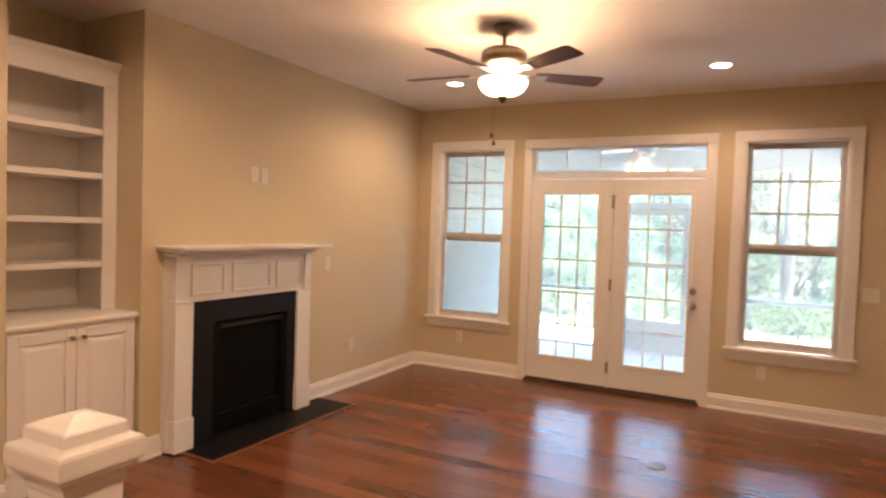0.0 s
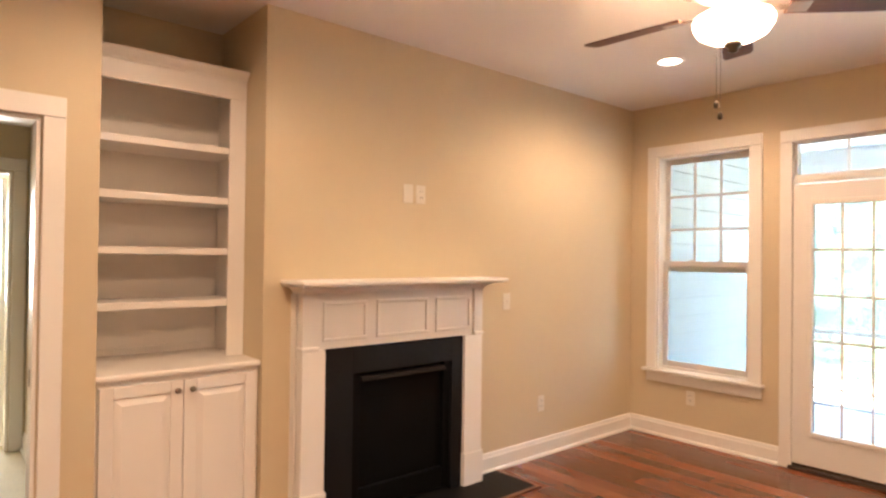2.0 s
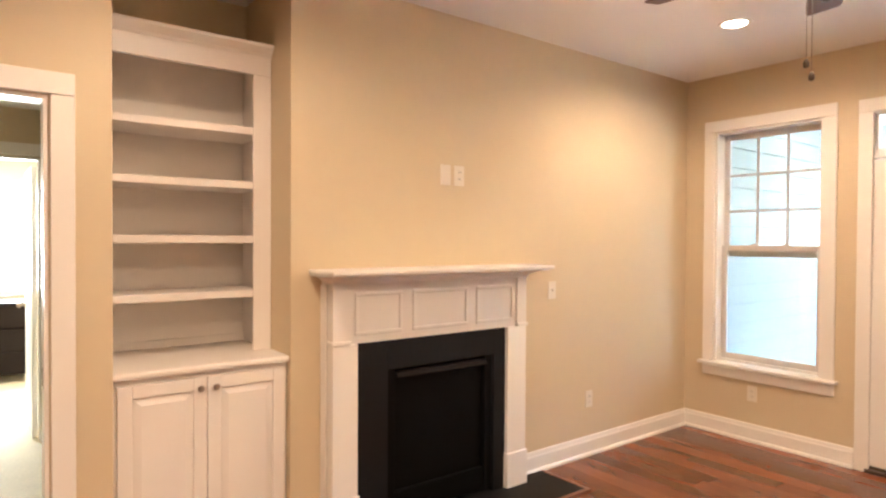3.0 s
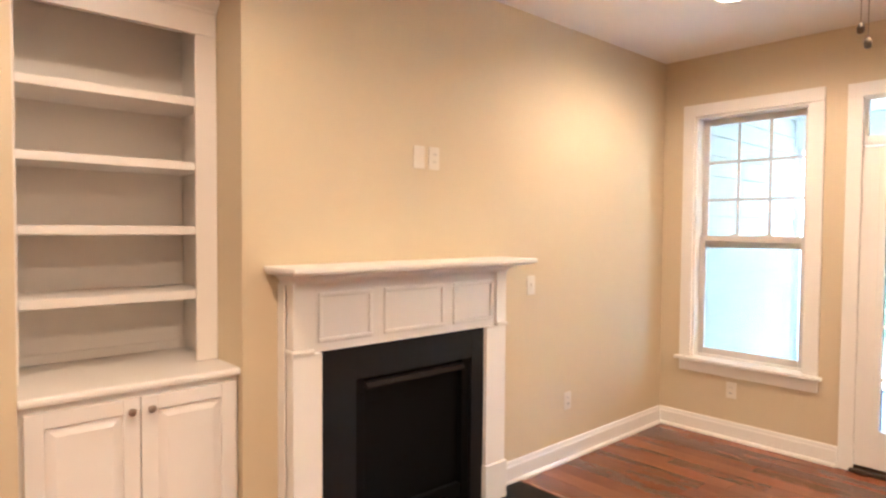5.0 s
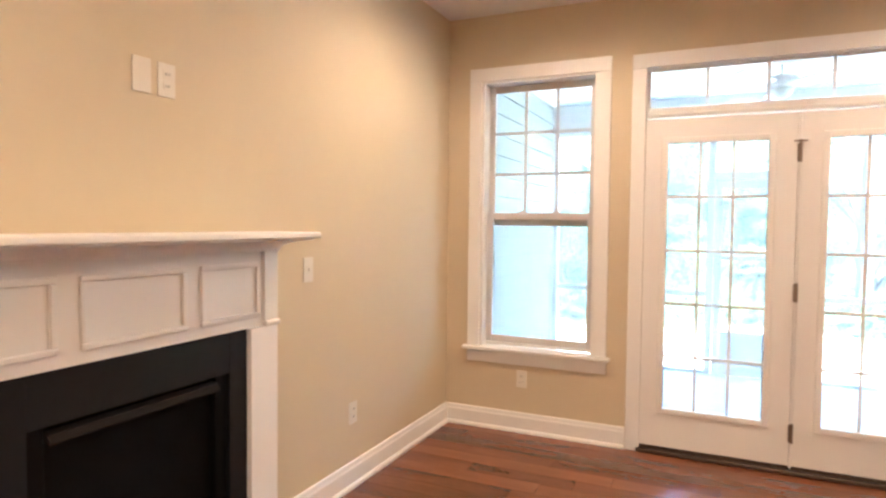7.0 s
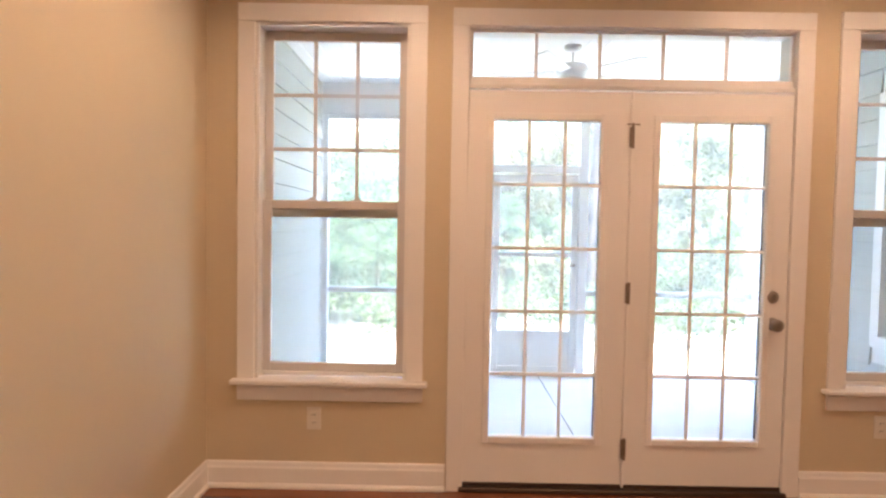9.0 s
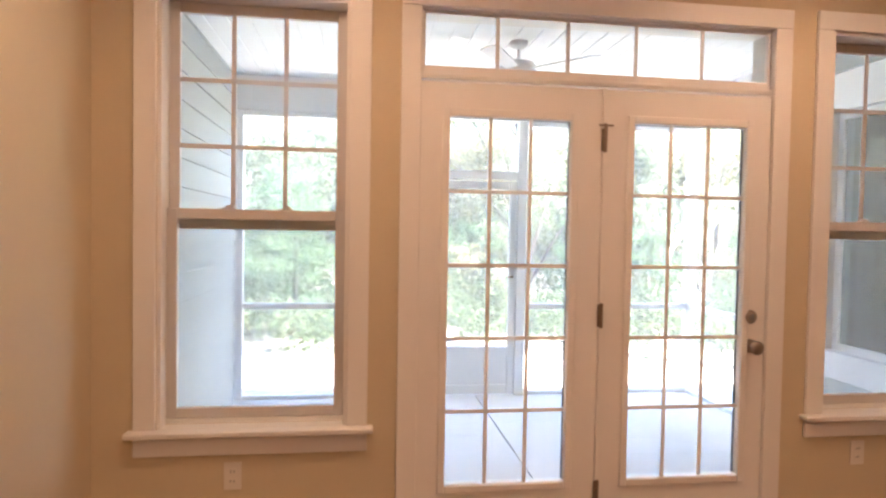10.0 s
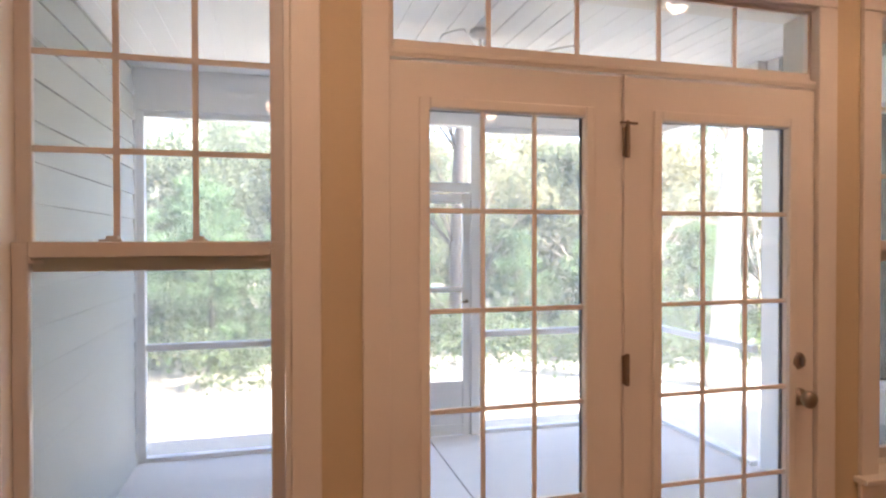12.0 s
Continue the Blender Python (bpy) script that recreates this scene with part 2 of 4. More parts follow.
def lathe(profile, n=32, bm=None, at=(0, 0, 0)):
    """A turned shape round the z axis from (radius, z) pairs."""
    bm = bm or bmesh.new()
    rings = []
    for r, z in profile:
        if r < 1e-5:
            rings.append([bm.verts.new((at[0], at[1], at[2] + z))])
        else:
            rings.append([bm.verts.new((at[0] + r * math.cos(2 * math.pi * i / n), at[1] + r * math.sin(2 * math.pi * i / n), at[2] + z)) for i in range(n)])
    for a, b in zip(rings, rings[1:]):
        for i in range(n):
            j = (i + 1) % n
            q = [a[i % len(a)], a[j % len(a)], b[j % len(b)], b[i % len(b)]]
            u = []
            for v in q:
                if v not in u:
                    u.append(v)
            if len(u) > 2:
                bm.faces.new(u)
    bmesh.ops.recalc_face_normals(bm, faces=bm.faces)
    return bm


def extrude_profile(points, axis, a, b, bm=None):
    """A closed outline run straight along an axis from a to b. Along x the outline is (y, z), along y it is (x, z), along z it is (x, y)."""
    bm = bm or bmesh.new()

    def at(p, s):
        return {"x": (s, p[0], p[1]), "y": (p[0], s, p[1]), "z": (p[0], p[1], s)}[axis]

    A = [bm.verts.new(at(p, a)) for p in points]
    B = [bm.verts.new(at(p, b)) for p in points]
    bm.faces.new(A)
    bm.faces.new(B[::-1])
    n = len(points)
    for i in range(n):
        bm.faces.new((A[i], B[i], B[(i + 1) % n], A[(i + 1) % n]))
    bmesh.ops.recalc_face_normals(bm, faces=bm.faces)
    return bm


def tube(points, radius, n=10, bm=None):
    """A round bar along points; radius is one number or one for each point."""
    bm = bm or bmesh.new()
    pts = [Vector(p) for p in points]
    rad = radius if isinstance(radius, (list, tuple)) else [radius] * len(pts)
    rings = []
    for i, p in enumerate(pts):
        d = (pts[min(i + 1, len(pts) - 1)] - pts[max(i - 1, 0)]).normalized()
        u = d.orthogonal().normalized()
        w = d.cross(u)
        rings.append([bm.verts.new(p + rad[i] * (u * math.cos(2 * math.pi * k / n) + w * math.sin(2 * math.pi * k / n))) for k in range(n)])
    for a, b in zip(rings, rings[1:]):
        off = min(range(n), key=lambda s: (a[0].co - b[s].co).length)
        for k in range(n):
            bm.faces.new((a[k], a[(k + 1) % n], b[(k + 1 + off) % n], b[(k + off) % n]))
    bm.faces.new(rings[0][::-1])
    bm.faces.new(rings[-1])
    bmesh.ops.recalc_face_normals(bm, faces=bm.faces)
    return bm


def structure(name, bm, mat, label, category):
    return tagged(finish(name, bm, mat), label, category, kind="structure")


# ---- the shell of the room ----
RX0, RX1, RY0, RY1 = 0.0, 5.3, -9.6, 0.0
WT = 0.16
W1 = (0.25, 1.024)
W2 = (3.256, 4.03)
WZ = (0.54, 2.368)
DX = (1.30, 2.976)
DZ = 2.368
NICHE = (-4.210, -3.441)
HALLDOOR = (-5.34, -4.430)
FB = (-2.94, -2.20, 0.83)

structure("wall_back", boxes(
    (-0.16, 0, 0, W1[0], WT, ROOM_H), (W1[0], 0, 0, W1[1], WT, WZ[0]), (W1[0], 0, WZ[1], W1[1], WT, ROOM_H),
    (W1[1], 0, 0, DX[0], WT, ROOM_H), (DX[0], 0, DZ, DX[1], WT, ROOM_H), (DX[1], 0, 0, W2[0], WT, ROOM_H),
    (W2[0], 0, 0, W2[1], WT, WZ[0]), (W2[0], 0, WZ[1], W2[1], WT, ROOM_H), (W2[1], 0, 0, RX1 + 0.16, WT, ROOM_H)),
    WALL, "tan painted wall with windows and a double door", "wall")
structure("wall_fireplace", boxes(
    (-0.16, NICHE[1], 0, 0, FB[0], ROOM_H), (-0.16, FB[0], FB[2], 0, FB[1], ROOM_H), (-0.16, FB[1], 0, 0, 0, ROOM_H),
    (-0.62, NICHE[1], 0, -0.16, NICHE[1] + 0.12, ROOM_H)),
    WALL, "tan painted wall behind the fireplace mantel", "wall")
structure("wall_niche", boxes((-0.74, NICHE[0] - 0.10, 0, -0.62, NICHE[1] + 0.12, ROOM_H), (-0.62, NICHE[0] - 0.10, 0, 0, NICHE[0], ROOM_H)),
          WALL, "tan painted niche around the built-in shelves", "wall")
structure("wall_left", boxes(
    (-0.12, HALLDOOR[1], 0, 0, NICHE[0] - 0.10, ROOM_H), (-0.12, HALLDOOR[0], 2.060, 0, HALLDOOR[1], ROOM_H), (-0.12, RY0, 0, 0, HALLDOOR[0], ROOM_H)),
    WALL, "tan painted wall with a cased doorway", "wall")
# Right and rear walls are unseen, added to close off the open room.
structure("wall_right", boxes((RX1, RY0, 0, RX1 + 0.16, 0, ROOM_H)), WALL, "plain tan wall, unseen, added to close the room", "wall")
structure("wall_rear", boxes((RX0 - 0.12, RY0 - 0.16, 0, RX1 + 0.16, RY0, ROOM_H)), WALL, "plain tan wall, unseen, added to close the room", "wall")
structure("ceiling", boxes((-0.74, RY0 - 0.16, ROOM_H, RX1 + 0.16, WT, ROOM_H + 0.2)), CEIL, "flat white painted ceiling", "ceiling")
# Unseen roof, added to keep direct sun off the house and porch.
structure("roof", extrude_profile([(RY0 - 0.8, 3.05), (-2.0, 5.6), (3.30, 3.30), (3.30, 3.05)], "x", -6.0, 8.0), SHINGLE, "grey shingled roof, unseen, added to keep sun off house and porch", "roof")


# ---- baseboards ----
def baseboard(name, axis, a, b, face, side):
    """side: +1 where the room lies toward greater coordinates of the face's axis."""
    s = side
    prof = [(face, 0), (face + s * 0.030, 0), (face + s * 0.030, 0.012), (face + s * 0.022, 0.022), (face + s * 0.016, 0.024), (face + s * 0.016, 0.100), (face + s * 0.011, 0.112),
            (face + s * 0.009, 0.126), (face + s * 0.005, 0.134), (face, 0.135)]
    return structure(name, extrude_profile(prof, axis, a, b), TRIM, "white moulded baseboard along the floor", "baseboard")


baseboard("baseboard", "x", 0.002, 1.232, 0.0, -1)
baseboard("baseboard", "x", 3.044, RX1, 0.0, -1)
baseboard("baseboard", "y", -1.930, -0.017, 0.0, 1)
baseboard("baseboard", "y", NICHE[1] + 0.002, -3.294, 0.0, 1)
baseboard("baseboard", "y", -4.340, NICHE[0] - 0.002, 0.0, 1)
baseboard("baseboard", "y", RY0, -5.430, 0.0, 1)
baseboard("baseboard", "y", RY0, -0.017, RX1, -1)
baseboard("baseboard", "x", -0.040, 0.014, NICHE[1], -1)


# ---- windows ----
def pane(name, x0, y, z0, x1, z1, parent, mat=None):
    ob = part(name, boxes((x0, y - 0.002, z0, x1, y + 0.002, z1)), mat or PANE, parent)
    ob.visible_shadow = False
    return ob


def sash(parent, x0, x1, z0, z1, y0, y1, stile, bottom, top, cols, rows, name="sash"):
    s = part(name, boxes((x0, y0, z0, x0 + stile, y1, z1), (x1 - stile, y0, z0, x1, y1, z1), (x0 + stile, y0, z0, x1 - stile, y1, z0 + bottom),
                         (x0 + stile, y0, z1 - top, x1 - stile, y1, z1), bevel=0.004), VINYL, parent)
    gx0, gx1, gz0, gz1, ym = x0 + stile, x1 - stile, z0 + bottom, z1 - top, (y0 + y1) / 2
    pane("pane", gx0, ym, gz0, gx1, gz1, s)
    for i in range(1, cols):
        x = gx0 + (gx1 - gx0) * i / cols
        part("muntin", boxes((x - 0.009, ym - 0.011, gz0, x + 0.009, ym - 0.003, gz1)), VINYL, s)
    for i in range(1, rows):
        z = gz0 + (gz1 - gz0) * i / rows
        part("muntin", boxes((gx0, ym - 0.012, z - 0.009, gx1, ym - 0.004, z + 0.009)), VINYL, s)
    return s


def double_hung(name, ox):
    """A double-hung window with its casing; its own left edge of casing lies at ox."""
    w = empty(name, (ox, 0, 0), "white double-hung window with gridded upper sash", "window", "windows beside the double door", "structure")
    k = 0.949
    # casing legs and head, each a flat board with a raised outer band
    part("casing", boxes((0, -0.019, 0.566, 0.088, 0.0, 2.366), bevel=0.004), TRIM, w)
    part("casing", boxes((k - 0.088, -0.019, 0.566, k, 0.0, 2.366), bevel=0.004), TRIM, w)
    part("casing", boxes((0, -0.020, 2.367, k, 0.0, 2.455), bevel=0.004), TRIM, w)
    part("window_sill", boxes((-0.024, -0.060, 0.541, k + 0.024, 0.0, 0.565), (0.089, 0.0, 0.541, k - 0.089, 0.068, 0.565), bevel=0.005), TRIM, w)
    part("apron", boxes((0.0, -0.018, 0.455, k, 0.0, 0.540), bevel=0.004), TRIM, w)
    # jamb lining through the wall
    part("window_frame", boxes((0.089, 0.001, 0.566, 0.104, 0.155, 2.366), (k - 0.104, 0.001, 0.566, k - 0.089, 0.155, 2.366),
                               (0.104, 0.001, 2.352, k - 0.104, 0.155, 2.366), (0.104, 0.069, 0.566, k - 0.104, 0.155, 0.585)), TRIM, w)
    sash(w, 0.105, k - 0.105, 1.392, 2.350, 0.104, 0.134, 0.042, 0.075, 0.045, 3, 3, "upper_sash")
    low = sash(w, 0.105, k - 0.105, 0.587, 1.480, 0.070, 0.100, 0.042, 0.045, 0.045, 1, 1, "lower_sash")
    for lx in (0.355, 0.590):
        part("sash_lock", boxes((lx - 0.032, 0.076, 1.481, lx + 0.032, 0.096, 1.487), (lx - 0.012, 0.074, 1.487, lx + 0.02, 0.094, 1.497), bevel=0.002), VINYL, low)
    for lx, d in ((0.152, 1), (k - 0.152, -1)):
        part("tilt_latch", boxes((lx, 0.060, 1.419, lx + d * 0.034, 0.069, 1.427) if d > 0 else (lx - 0.034, 0.060, 1.419, lx, 0.069, 1.427),
                                 (lx, 0.060, 1.427, lx + 0.006, 0.069, 1.434) if d > 0 else (lx - 0.006, 0.060, 1.427, lx, 0.069, 1.434)), VINYL, low)
    half = part("half_screen", boxes((0.106, 0.1450, 0.587, k - 0.106, 0.1455, 1.430)), HALFSCREEN, w, "dark insect screen over the lower sash")
    half.visible_shadow = False
    return w


window = double_hung("window_1", 0.162)
copy_thing(window, pose(3.168, 0, 0)).name = "window_2"

# ---- double glazed door with transom ----
entry = empty("door_1", (0, 0, 0), "white double french door with gridded glass and transom", "door", kind="structure")
part("casing", boxes((1.236, -0.020, 0, 1.322, 0, 2.358), bevel=0.004), TRIM, entry)
part("casing", boxes((2.954, -0.020, 0, 3.040, 0, 2.358), bevel=0.004), TRIM, entry)
part("casing", boxes((1.236, -0.021, 2.359, 3.040, 0, 2.446), bevel=0.004), TRIM, entry)
part("door_frame", boxes((DX[0] + 0.001, 0.001, 0.03, 1.318, 0.158, 2.366), (2.958, 0.001, 0.03, DX[1] - 0.001, 0.158, 2.366), (1.318, 0.001, 2.352, 2.958, 0.158, 2.366),
                         (1.318, 0.001, 2.056, 2.958, 0.158, 2.082)), TRIM, entry)
part("mullion_strip", boxes((2.138, -0.006, 0.032, 2.150, 0.04, 2.050), bevel=0.002), DOORPAINT, entry)
tr = part("transom", boxes((1.319, 0.022, 2.083, 1.340, 0.062, 2.351), (2.942, 0.022, 2.083, 2.957, 0.062, 2.351), (1.340, 0.022, 2.083, 2.942, 0.062, 2.118),
                           (1.340, 0.022, 2.340, 2.942, 0.062, 2.351), bevel=0.003), DOORPAINT, entry)
pane("pane", 1.340, 0.045, 2.118, 2.942, 2.340, tr)
for x in (1.660, 1.981, 2.301, 2.622):
    part("muntin", boxes((x - 0.008, 0.034, 2.118, x + 0.008, 0.042, 2.340)), DOORPAINT, tr)
part("stop_bead", boxes((1.319, -0.004, 2.066, 2.957, 0.0, 2.082), bevel=0.002), TRIM, entry)
part("threshold", boxes((1.302, -0.035, 0.002, 2.974, 0.158, 0.026), bevel=0.006), DARKMETAL, entry, "dark bronze threshold")
for x0, x1, g0, g1 in ((1.321, 2.136, 1.450, 1.994), (2.152, 2.955, 2.288, 2.832)):
    slab = part("door_leaf", boxes((x0, 0.002, 0.045, g0 - 0.02, 0.046, 2.046), (g1 + 0.02, 0.002, 0.045, x1, 0.046, 2.046), (g0 - 0.02, 0.002, 0.045, g1 + 0.02, 0.046, 0.265),
                                   (g0 - 0.02, 0.002, 1.920, g1 + 0.02, 0.046, 2.046)), DOORPAINT, entry)
    part("glazing_bead", boxes((g0 - 0.034, -0.010, 0.251, g0, 0.002, 1.934), (g1, -0.010, 0.251, g1 + 0.034, 0.002, 1.934), (g0, -0.010, 0.251, g1, 0.002, 0.285),
                               (g0, -0.010, 1.900, g1, 0.002, 1.934), bevel=0.005), DOORPAINT, slab)
    part("inner_reveal", boxes((g0 - 0.019, 0.003, 0.266, g0, 0.044, 1.919), (g1, 0.003, 0.266, g1 + 0.019, 0.044, 1.919), (g0, 0.003, 0.266, g1, 0.044, 0.285),
                               (g0, 0.003, 1.900, g1, 0.044, 1.919)), DOORPAINT, slab)
    pane("pane", g0, 0.022, 0.285, g1, 1.900, slab)
    # Thin dark strips just behind the pane's side and top edges.
    part("glazing_gasket", boxes((g0 + 0.0005, 0.025, 0.286, g0 + 0.004, 0.037, 1.899), (g1 - 0.004, 0.025, 0.286, g1 - 0.0005, 0.037, 1.899),
                                 (g0 + 0.006, 0.025, 1.8965, g1 - 0.006, 0.030, 1.899)), EDGESTRIP, slab, "thin dark strip at the edge of the glass")
    for i in (1, 2):
        x = g0 + (g1 - g0) * i / 3
        part("muntin", boxes((x - 0.008, 0.008, 0.285, x + 0.008, 0.018, 1.900), bevel=0.002), DOORPAINT, slab)
    for i in range(1, 5):
        z = 0.285 + 1.615 * i / 5
        part("muntin", boxes((g0, 0.007, z - 0.008, g1, 0.017, z + 0.008), bevel=0.002), DOORPAINT, slab)
    part("door_sweep", boxes((x0, -0.004, 0.027, x1, 0.046, 0.044)), DARKMETAL, slab, "dark rubber door sweep")
for z in (1.82, 1.035, 0.235):
    h = part("hinge", boxes((2.130, -0.012, z - 0.05, 2.152, -0.007, z + 0.05), bevel=0.001), SCREWGREY, entry, "dark aged metal hinge")
    part("hinge_pin", tube([(2.146, -0.016, z - 0.055), (2.146, -0.016, z + 0.055)], 0.008, 10), SCREWGREY, h)
part("door_stop", boxes((2.112, -0.030, 1.878, 2.178, -0.022, 1.886), (2.140, -0.022, 1.872, 2.150, -0.012, 1.892), bevel=0.002), SCREWGREY, entry, "dark hinge-mounted door stop")
K = (2.884, 0.89)
knob = part("door_knob", lathe([(0.033, 0), (0.033, 0.006), (0.012, 0.012), (0.011, 0.030), (0.024, 0.036), (0.032, 0.048), (0.031, 0.060), (0.018, 0.068), (0, 0.069)], 24), NICKEL, entry,
            "round satin nickel knob", True)
knob.matrix_basis = pose(K[0], 0.001, K[1], 90)
bolt = part("deadbolt", lathe([(0.032, 0), (0.032, 0.008), (0.026, 0.014), (0.020, 0.018), (0, 0.018)], 24), NICKEL, entry, "round satin nickel deadbolt", True)
bolt.matrix_basis = pose(2.878, 0.001, 1.027, 90)
part("thumb_turn", boxes((2.874, -0.034, 1.010, 2.882, -0.018, 1.044), bevel=0.002), NICKEL, bolt).matrix_parent_inverse = bolt.matrix_basis.inverted()

# ---- cased doorway to the hall ----
doorway = empty("door_2", (0, 0, 0), "white cased open doorway to a hall", "doorway", kind="structure")
hy0, hy1 = HALLDOOR
part("casing", boxes((0.0, hy1 + 0.005, 0, 0.020, hy1 + 0.088, 2.062), bevel=0.004), TRIM, doorway)
part("casing", boxes((0.0, hy0 - 0.088, 0, 0.020, hy0 - 0.005, 2.062), bevel=0.004), TRIM, doorway)
part("casing", boxes((0.0, hy0 - 0.088, 2.063, 0.021, hy1 + 0.088, 2.150), bevel=0.004), TRIM, doorway)
part("jamb", boxes((-0.119, hy1 - 0.016, 0, -0.001, hy1 - 0.001, 2.043), (-0.119, hy0 + 0.001, 0, -0.001, hy0 + 0.016, 2.043), (-0.119, hy0 + 0.001, 2.044, -0.001, hy1 - 0.001, 2.059)), TRIM, doorway)
part("strike_plate", boxes((-0.07, hy1 - 0.019, 0.93, -0.045, hy1 - 0.0165, 1.0)), NICKEL, doorway, "brass strike plate")

# ---- hall and the bright bedroom beyond ----
structure("hall_floor", boxes((-5.6, -7.2, -0.12, -0.125, -3.3, 0.0)), CARPET, "cream carpet in hall and bedroom", "floor")
structure("hall_wall_side", boxes((-2.55, -4.17, 0, -0.745, -4.06, 2.44)), WALL, "plain hall wall", "wall")
structure("hall_wall_far", boxes((-2.67, -4.275, 0, -2.55, -4.06, 2.44), (-2.67, -5.12, 2.09, -2.55, -4.275, 2.44), (-2.67, -7.2, 0, -2.55, -5.12, 2.44)), WALL, "hall wall with a bedroom doorway", "wall")
structure("hall_wall_end", boxes((-5.6, -7.32, 0, -0.125, -7.2, 2.44)), WALL, "plain hall wall", "wall")
structure("hall_ceiling", boxes((-5.72, -7.32, 2.44, -0.745, -3.2, 2.56), (-0.745, -7.32, 2.44, -0.122, NICHE[0] - 0.102, 2.56)), CEIL, "flat hall ceiling", "ceiling")
structure("bedroom_wall_far", boxes((-5.72, -7.32, 0, -5.6, -5.3, 2.44), (-5.72, -3.85, 0, -5.6, -3.2, 2.44), (-5.72, -5.3, 2.15, -5.6, -3.85, 2.44), (-5.72, -5.3, 0, -5.6, -3.85, 0.85)), WALL,
          "bedroom wall with a window", "wall")
structure("bedroom_wall_side", boxes((-5.6, -3.3, 0, -0.75, -3.2, 2.44)), WALL, "plain bedroom wall", "wall")
bw = empty("window_3", (0, 0, 0), "white framed bedroom window", "window", kind="structure")
part("window_frame", boxes((-5.72, -5.29, 0.86, -5.59, -5.23, 2.14), (-5.72, -3.92, 0.86, -5.59, -3.86, 2.14), (-5.72, -5.23, 2.08, -5.59, -3.92, 2.14), (-5.72, -5.23, 0.86, -5.59, -3.92, 0.92),
                           (-5.70, -5.23, 1.47, -5.65, -3.92, 1.52)), TRIM, bw)
ob = part("pane", boxes((-5.672, -5.23, 0.92, -5.668, -3.92, 2.08)), PANE, bw)
ob.visible_shadow = False
bd = empty("door_3", (0, 0, 0), "white cased bedroom doorway", "doorway", kind="structure")
part("casing", boxes((-2.55, -4.270, 0, -2.53, -4.185, 2.10), bevel=0.004), TRIM, bd)
part("casing", boxes((-2.55, -5.21, 0, -2.53, -5.125, 2.10), bevel=0.004), TRIM, bd)
part("casing", boxes((-2.55, -5.21, 2.101, -2.529, -4.185, 2.19), bevel=0.004), TRIM, bd)
part("jamb", boxes((-2.668, -4.291, 0, -2.552, -4.276, 2.075), (-2.668, -5.119, 0, -2.552, -5.104, 2.075), (-2.668, -5.119, 2.076, -2.552, -4.276, 2.089)), TRIM, bd)
leaf = part("door_leaf", boxes((-3.45, -4.325, 0.01, -2.70, -4.290, 2.05), bevel=0.003), TRIM, bd, "white open door leaf")
part("door_handle", lathe([(0.03, 0), (0.03, 0.006), (0.011, 0.012), (0.011, 0.03), (0.026, 0.045), (0.015, 0.064), (0, 0.065)], 20), NICKEL, leaf, "satin nickel knob", True).matrix_basis = pose(-3.39, -4.325, 0.95, 90)
baseboard("baseboard", "x", -2.53, -0.745, -4.17, -1)
dresser = empty("dresser", (-5.2, -4.60, 0), "dark espresso wooden dresser on cream carpet", "dresser")
part("body", boxes((-0.24, -0.60, 0.08, 0.22, 0.42, 0.80), bevel=0.006), DARKWOOD, dresser)
part("top", boxes((-0.25, -0.62, 0.801, 0.25, 0.44, 0.835), bevel=0.006), DARKWOOD, dresser)
for i in range(3):
    d = part("drawer", boxes((0.221, -0.58, 0.10 + 0.235 * i, 0.238, 0.40, 0.32 + 0.235 * i), bevel=0.004), DARKWOOD, dresser)
    part("handle", boxes((0.239, -0.20, 0.20 + 0.235 * i, 0.252, 0.02, 0.215 + 0.235 * i), bevel=0.003), NICKEL, d)
for lx in (-0.22, 0.17):
    for ly in (-0.58, 0.36):
        part("leg", boxes((lx, ly, 0.0, lx + 0.05, ly + 0.05, 0.08)), DARKWOOD, dresser)


# ---- fireplace and mantel ----
MY0, MY1 = -3.272, -1.952
OY0, OY1, OZ = -3.132, -2.106, 0.985
mantel = empty("fireplace_mantel", (0, (MY0 + MY1) / 2, 0), "white painted wooden mantel with three framed panels", "mantel")


def mpart(name, bm, mat=TRIM, parent=None, label=""):
    ob = part(name, bm, mat, parent or mantel, label)
    if parent is None:
        ob.matrix_parent_inverse = Matrix.Translation((0, -(MY0 + MY1) / 2, 0))
    return ob


mpart("shelf", boxes((0.002, -3.350, 1.338, 0.270, -1.868, 1.362), bevel=0.006))


def crown(inset, x, z0, z1, flare):
    """The moulding under the shelf: front run with returned ends."""
    bm = bmesh.new()
    steps = 6
    rows = []
    for i in range(steps + 1):
        s = i / steps
        c = flare * (1 - math.cos(s * math.pi / 2))
        z = z0 + (z1 - z0) * math.sin(s * math.pi / 2)
        rows.append([bm.verts.new(p) for p in ((0.002, MY0 + inset - c, z), (x + 1.9 * c, MY0 + inset - c, z), (x + 1.9 * c, MY1 - inset + c, z), (0.002, MY1 - inset + c, z))])
    for a, b in zip(rows, rows[1:]):
        for k in range(4):
            bm.faces.new((a[k], a[(k + 1) % 4], b[(k + 1) % 4], b[k]))
    bm.faces.new(rows[0][::-1])
    bm.faces.new(rows[-1])
    bmesh.ops.recalc_face_normals(bm, faces=bm.faces)
    return bm


